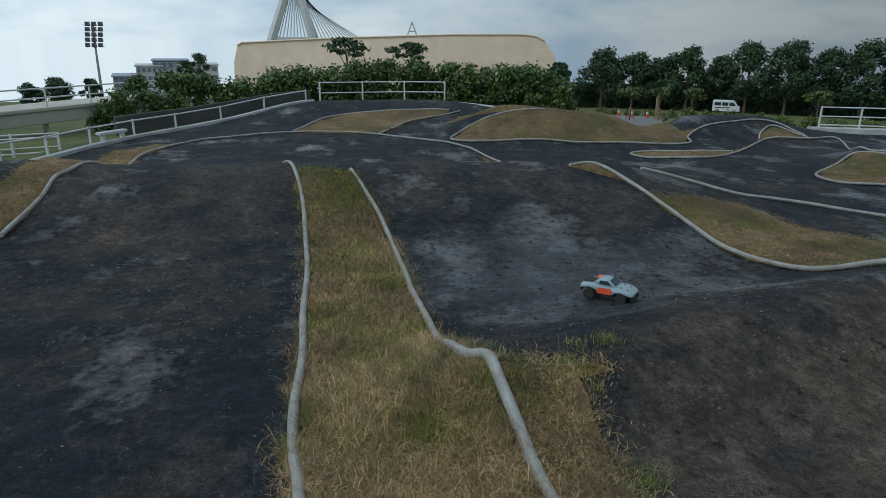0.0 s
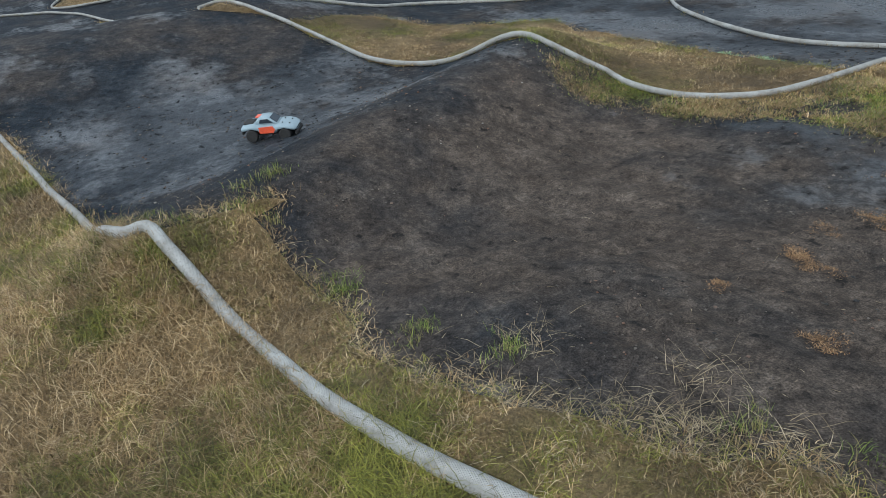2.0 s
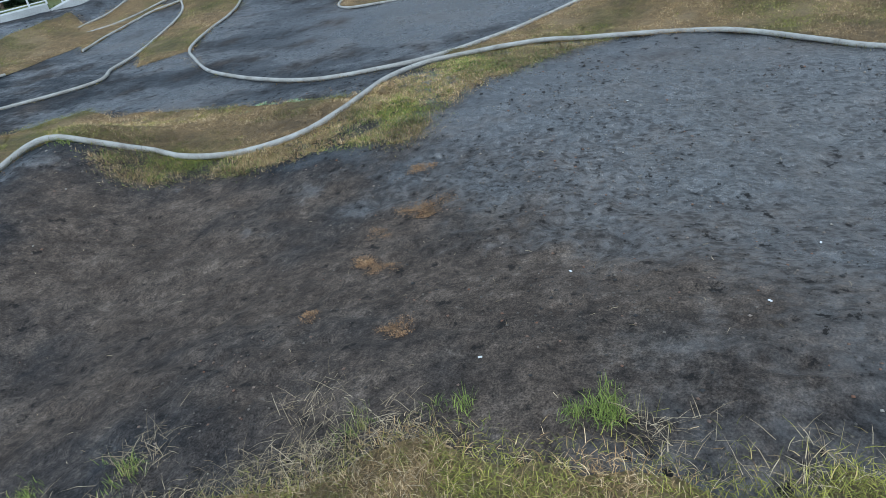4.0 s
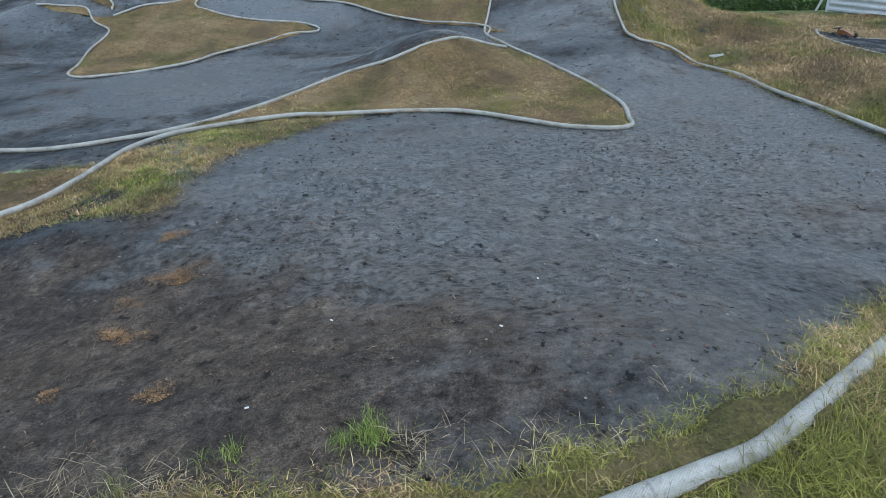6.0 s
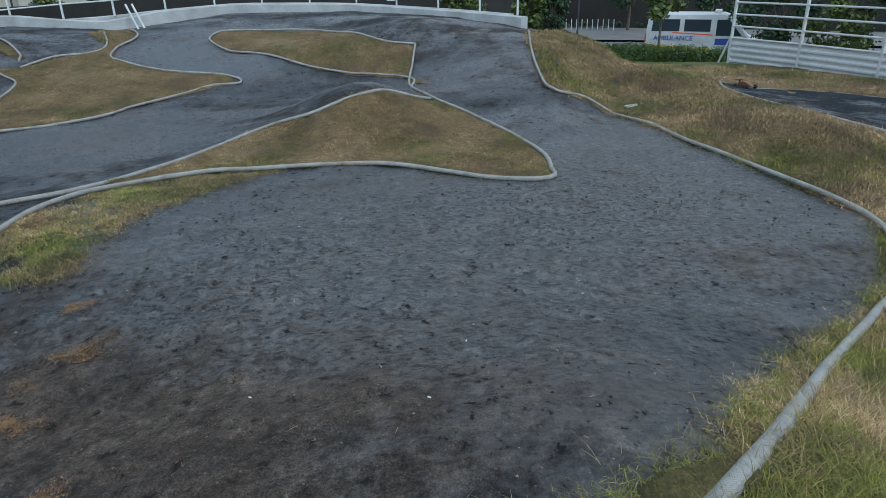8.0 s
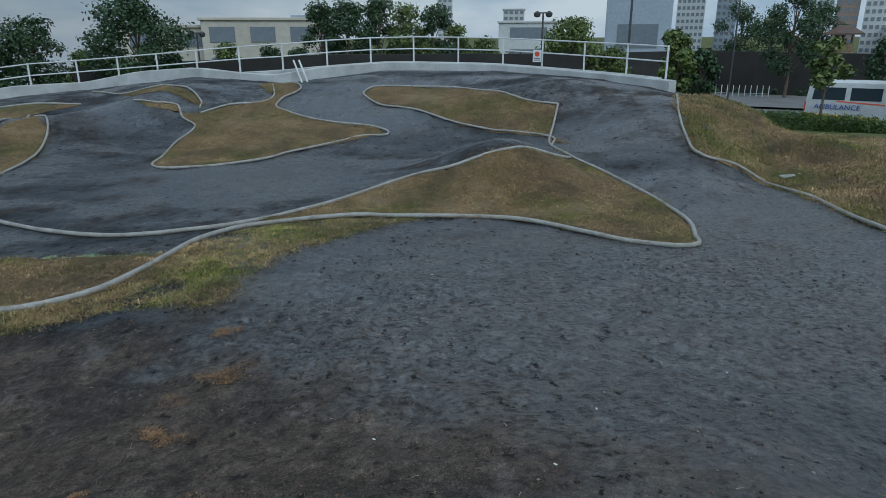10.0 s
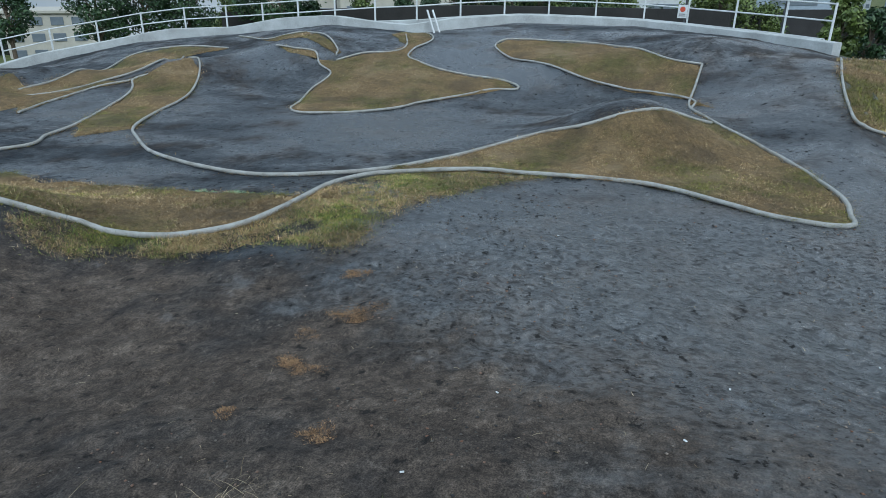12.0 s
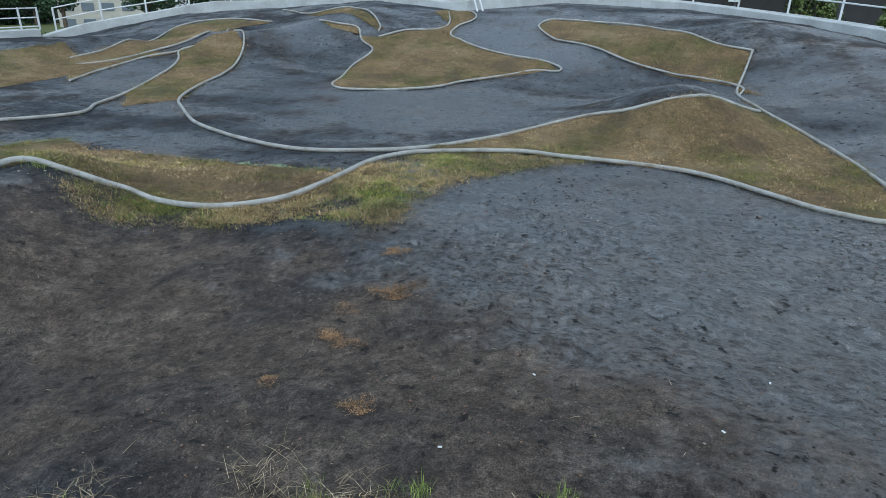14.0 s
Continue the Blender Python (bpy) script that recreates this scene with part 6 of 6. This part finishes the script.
part("foot", Geo().box((0, 0, 0.04), (0.7, 0.5, 0.08), 0, 0.02), TIMBER, t)
part("shaft", Geo().box((0, 0, 0.78), (0.14, 0.1, 1.45), 0, 0.01), TIMBER, t)
p = rim_point(93, 0.30)
t = thing("notice_sign", (p.x, p.y, 1.70), "small white notice with red mark on the railing", "sign", "", facing(93))
part("plate", Geo().box((0, -0.04, 0.17), (0.26, 0.015, 0.36), 0, 0.005), WHITE, t)
part("mark", Geo().lathe((0, -0.052, 0.23), ((0.075, 0), (0.075, 0.006)), 16, "y"), RED, t)
for k in range(2):
    part("writing_bar", Geo().box((0, -0.05, 0.10 - 0.05 * k), (0.18, 0.008, 0.02)), STEEL, t)
x, y = 12.3, -5.42
t = thing("drain_cover", (x, y, float(surface(x, y)) + 0.02), "pale concrete drain slab in the verge", "slab", "", radians(20))
part("slab", Geo().box((0, 0, 0), (0.16, 0.5, 0.06), 0, 0.015), CONCRETE, t)
for k in (-0.14, 0.14):
    part("grip", Geo().box((0, k, 0.034), (0.07, 0.05, 0.02), 0, 0.005), GREY, t)
p = rim_point(73.2, -0.2)
t = thing("slant_prop", (p.x, p.y, 0.75), "white slanted pipe prop beside the kerb wall", "prop")
part("pipe", Geo().tube([(-0.35, -0.3, 0.0), (0.25, 0.25, 1.0)], 0.03), WHITE, t)
part("pipe", Geo().tube([(-0.25, -0.45, 0.0), (0.35, 0.1, 1.0)], 0.03), WHITE, t)

# tufts and straw
def tuft(x, y, r, n, low, high, material, label, seed, lie=(0.15, 0.9), width=1.4, name="grass_tuft"):
    """A ragged cluster of blades in a few uneven clumps."""
    rs = np.random.RandomState(seed)
    k = 5
    cx, cy = rs.normal(0, r * 0.55, k), rs.normal(0, r * 0.55, k)
    pick = rs.choice(k, n, p=np.array((0.34, 0.25, 0.19, 0.13, 0.09)))
    px, py = x + cx[pick] + rs.normal(0, r * 0.28, n), y + cy[pick] + rs.normal(0, r * 0.28, n)
    tagged(blades(name, px, py, material, low, high, width, lie, label, seed), label, "grass tuft", kind="stuff")


for i, (x, y, r, n) in enumerate(((2.12, 0.02, 0.12, 520), (1.15, 4.15, 0.16, 300), (1.08, 3.15, 0.15, 300), (0.45, 4.0, 0.2, 350), (0.95, 3.95, 0.15, 220), (0.25, 3.85, 0.2, 300), (1.5, 1.85, 0.1, 160), (1.9, 0.95, 0.09, 140), (2.0, 0.55, 0.09, 140), (0.85, 1.75, 0.1, 140), (4.75, 5.75, 0.2, 260), (4.95, 5.3, 0.2, 260), (3.3, -3.0, 0.14, 160), (5.0, 4.0, 0.16, 160), (1.25, 2.3, 0.12, 160), (0.95, 2.7, 0.12, 160))):
    tuft(x, y, r, n, 0.025, 0.07, LUSH, "fresh green grass tuft at the lane's edge", 300 + i, (0.2, 1.3), 1.1)
for i, (x, y, r, n) in enumerate(((1.60, 1.30, 0.24, 520), (1.90, 1.22, 0.22, 70), (1.30, 1.75, 0.2, 130), (1.75, 0.75, 0.18, 120), (1.45, 1.5, 0.25, 200), (1.75, 1.02, 0.22, 150), (2.0, -0.2, 0.2, 90), (1.9, -0.7, 0.2, 90), (18.2, -7.6, 1.0, 5200))):
    tuft(x, y, r, n, 0.05, 0.15, PALE, "bleached dry straw lying at the lane's edge", 340 + i, (1.25, 1.6), 0.65, "straw_clump")
for i, (x, y, r, n) in enumerate(((4.25, 1.62, 0.20, 380), (4.8, 1.85, 0.12, 160), (3.45, 1.75, 0.14, 200), (3.3, 1.55, 0.10, 90), (2.64, 1.10, 0.12, 140), (2.75, 1.75, 0.10, 70), (3.8, 1.8, 0.10, 60))):
    tuft(x, y, r * 0.85, n * 4, 0.006, 0.018, RUST, "rust-brown dry weeds flat on the track", 370 + i, (0.9, 1.55), 1.4, "weed_patch")

MOSS = blade_material("faded_green_moss", ((0.0, (0.16, 0.24, 0.13)), (1.0, (0.30, 0.40, 0.24))), ((0.0, (0.14, 0.24, 0.12)), (1.0, (0.32, 0.46, 0.28))), 0.2)
for i, (x, y, r, n) in enumerate(((6.74, 4.18, 0.20, 1500), (6.45, 4.95, 0.14, 700), (5.78, 4.12, 0.12, 500), (6.75, 4.75, 0.12, 300), (6.3, 6.5, 0.2, 500))):
    tuft(x, y, r, n, 0.012, 0.03, MOSS, "pale faded green moss patch on the verge", 420 + i, (0.9, 1.5), 2.2, "moss_patch")


def scatter(name, n, lo, hi, size, material, label, seed, spread, squash=0.6):
    """Loose crumbs strewn over the near track."""
    rs = np.random.RandomState(seed)
    r = lo + (hi - lo) * rs.rand(n) ** spread
    a = np.radians(rs.uniform(-40, 140, n))
    x, y = r * np.sin(a), r * np.cos(a)
    lie = value_noise(x * 1.1 + seed, y * 1.1) + 0.7 * value_noise(x * 3.3, y * 3.3 + seed) > 0.0
    x, y, r, n = x[lie], y[lie], r[lie], int(lie.sum())
    s = size * rs.uniform(0.4, 1.0, n) ** 2 * (0.6 + r / hi)
    c = np.stack([x, y, surface(x, y) + s * 0.2], 1)
    octa = np.array([(1, 0, 0), (-1, 0, 0), (0, 1, 0), (0, -1, 0), (0, 0, 1), (0, 0, -1)], float)
    v = octa[None] * rs.uniform(0.6, 1.3, (n, 6, 1)) * s[:, None, None]
    v[:, :, 2] *= squash
    t = rs.uniform(0, 6.28, n)
    v = np.stack([v[:, :, 0] * np.cos(t)[:, None] - v[:, :, 1] * np.sin(t)[:, None], v[:, :, 0] * np.sin(t)[:, None] + v[:, :, 1] * np.cos(t)[:, None], v[:, :, 2]], 2) + c[:, None]
    f = np.array([(0, 2, 4), (2, 1, 4), (1, 3, 4), (3, 0, 4), (2, 0, 5), (1, 2, 5), (3, 1, 5), (0, 3, 5)])
    tagged(new(name, tri_mesh(name, v.reshape(-1, 3), (f[None] + 6 * np.arange(n)[:, None, None]).reshape(-1, 3), material)), label, "gravel", kind="stuff")


scatter("loose_gravel", 16000, 1.5, 8.5, 0.012, STONE, "small grey and rusty crumbs loose on the track", 11, 0.8)
scatter("dark_clods", 1400, 1.5, 9, 0.018, RUBBER, "dark clods of tar on the track", 12, 0.8, 0.4)
rs = np.random.RandomState(21)
n = 520
r, a = 1.6 + 6 * rs.rand(n), np.radians(rs.uniform(-35, 135, n))
blades("loose_straw", r * np.sin(a), r * np.cos(a), PALE, 0.02, 0.06, 0.8, (1.4, 1.55), "loose straw bits lying on the dark track", 22)
for i, (x, y) in enumerate(((4.62, -1.95), (3.25, 0.35), (2.4, 0.6), (3.7, -0.9), (2.9, -0.6), (6.4, 0.4))):
    t = thing("paper_scrap", (x, y, float(surface(x, y)) + 0.006), "tiny white scrap of litter lying on the track", "litter", "litter scraps", i)
    part("scrap", Geo().box((0, 0, 0), (0.02, 0.011, 0.005), 0, 0.0015), WHITE, t)
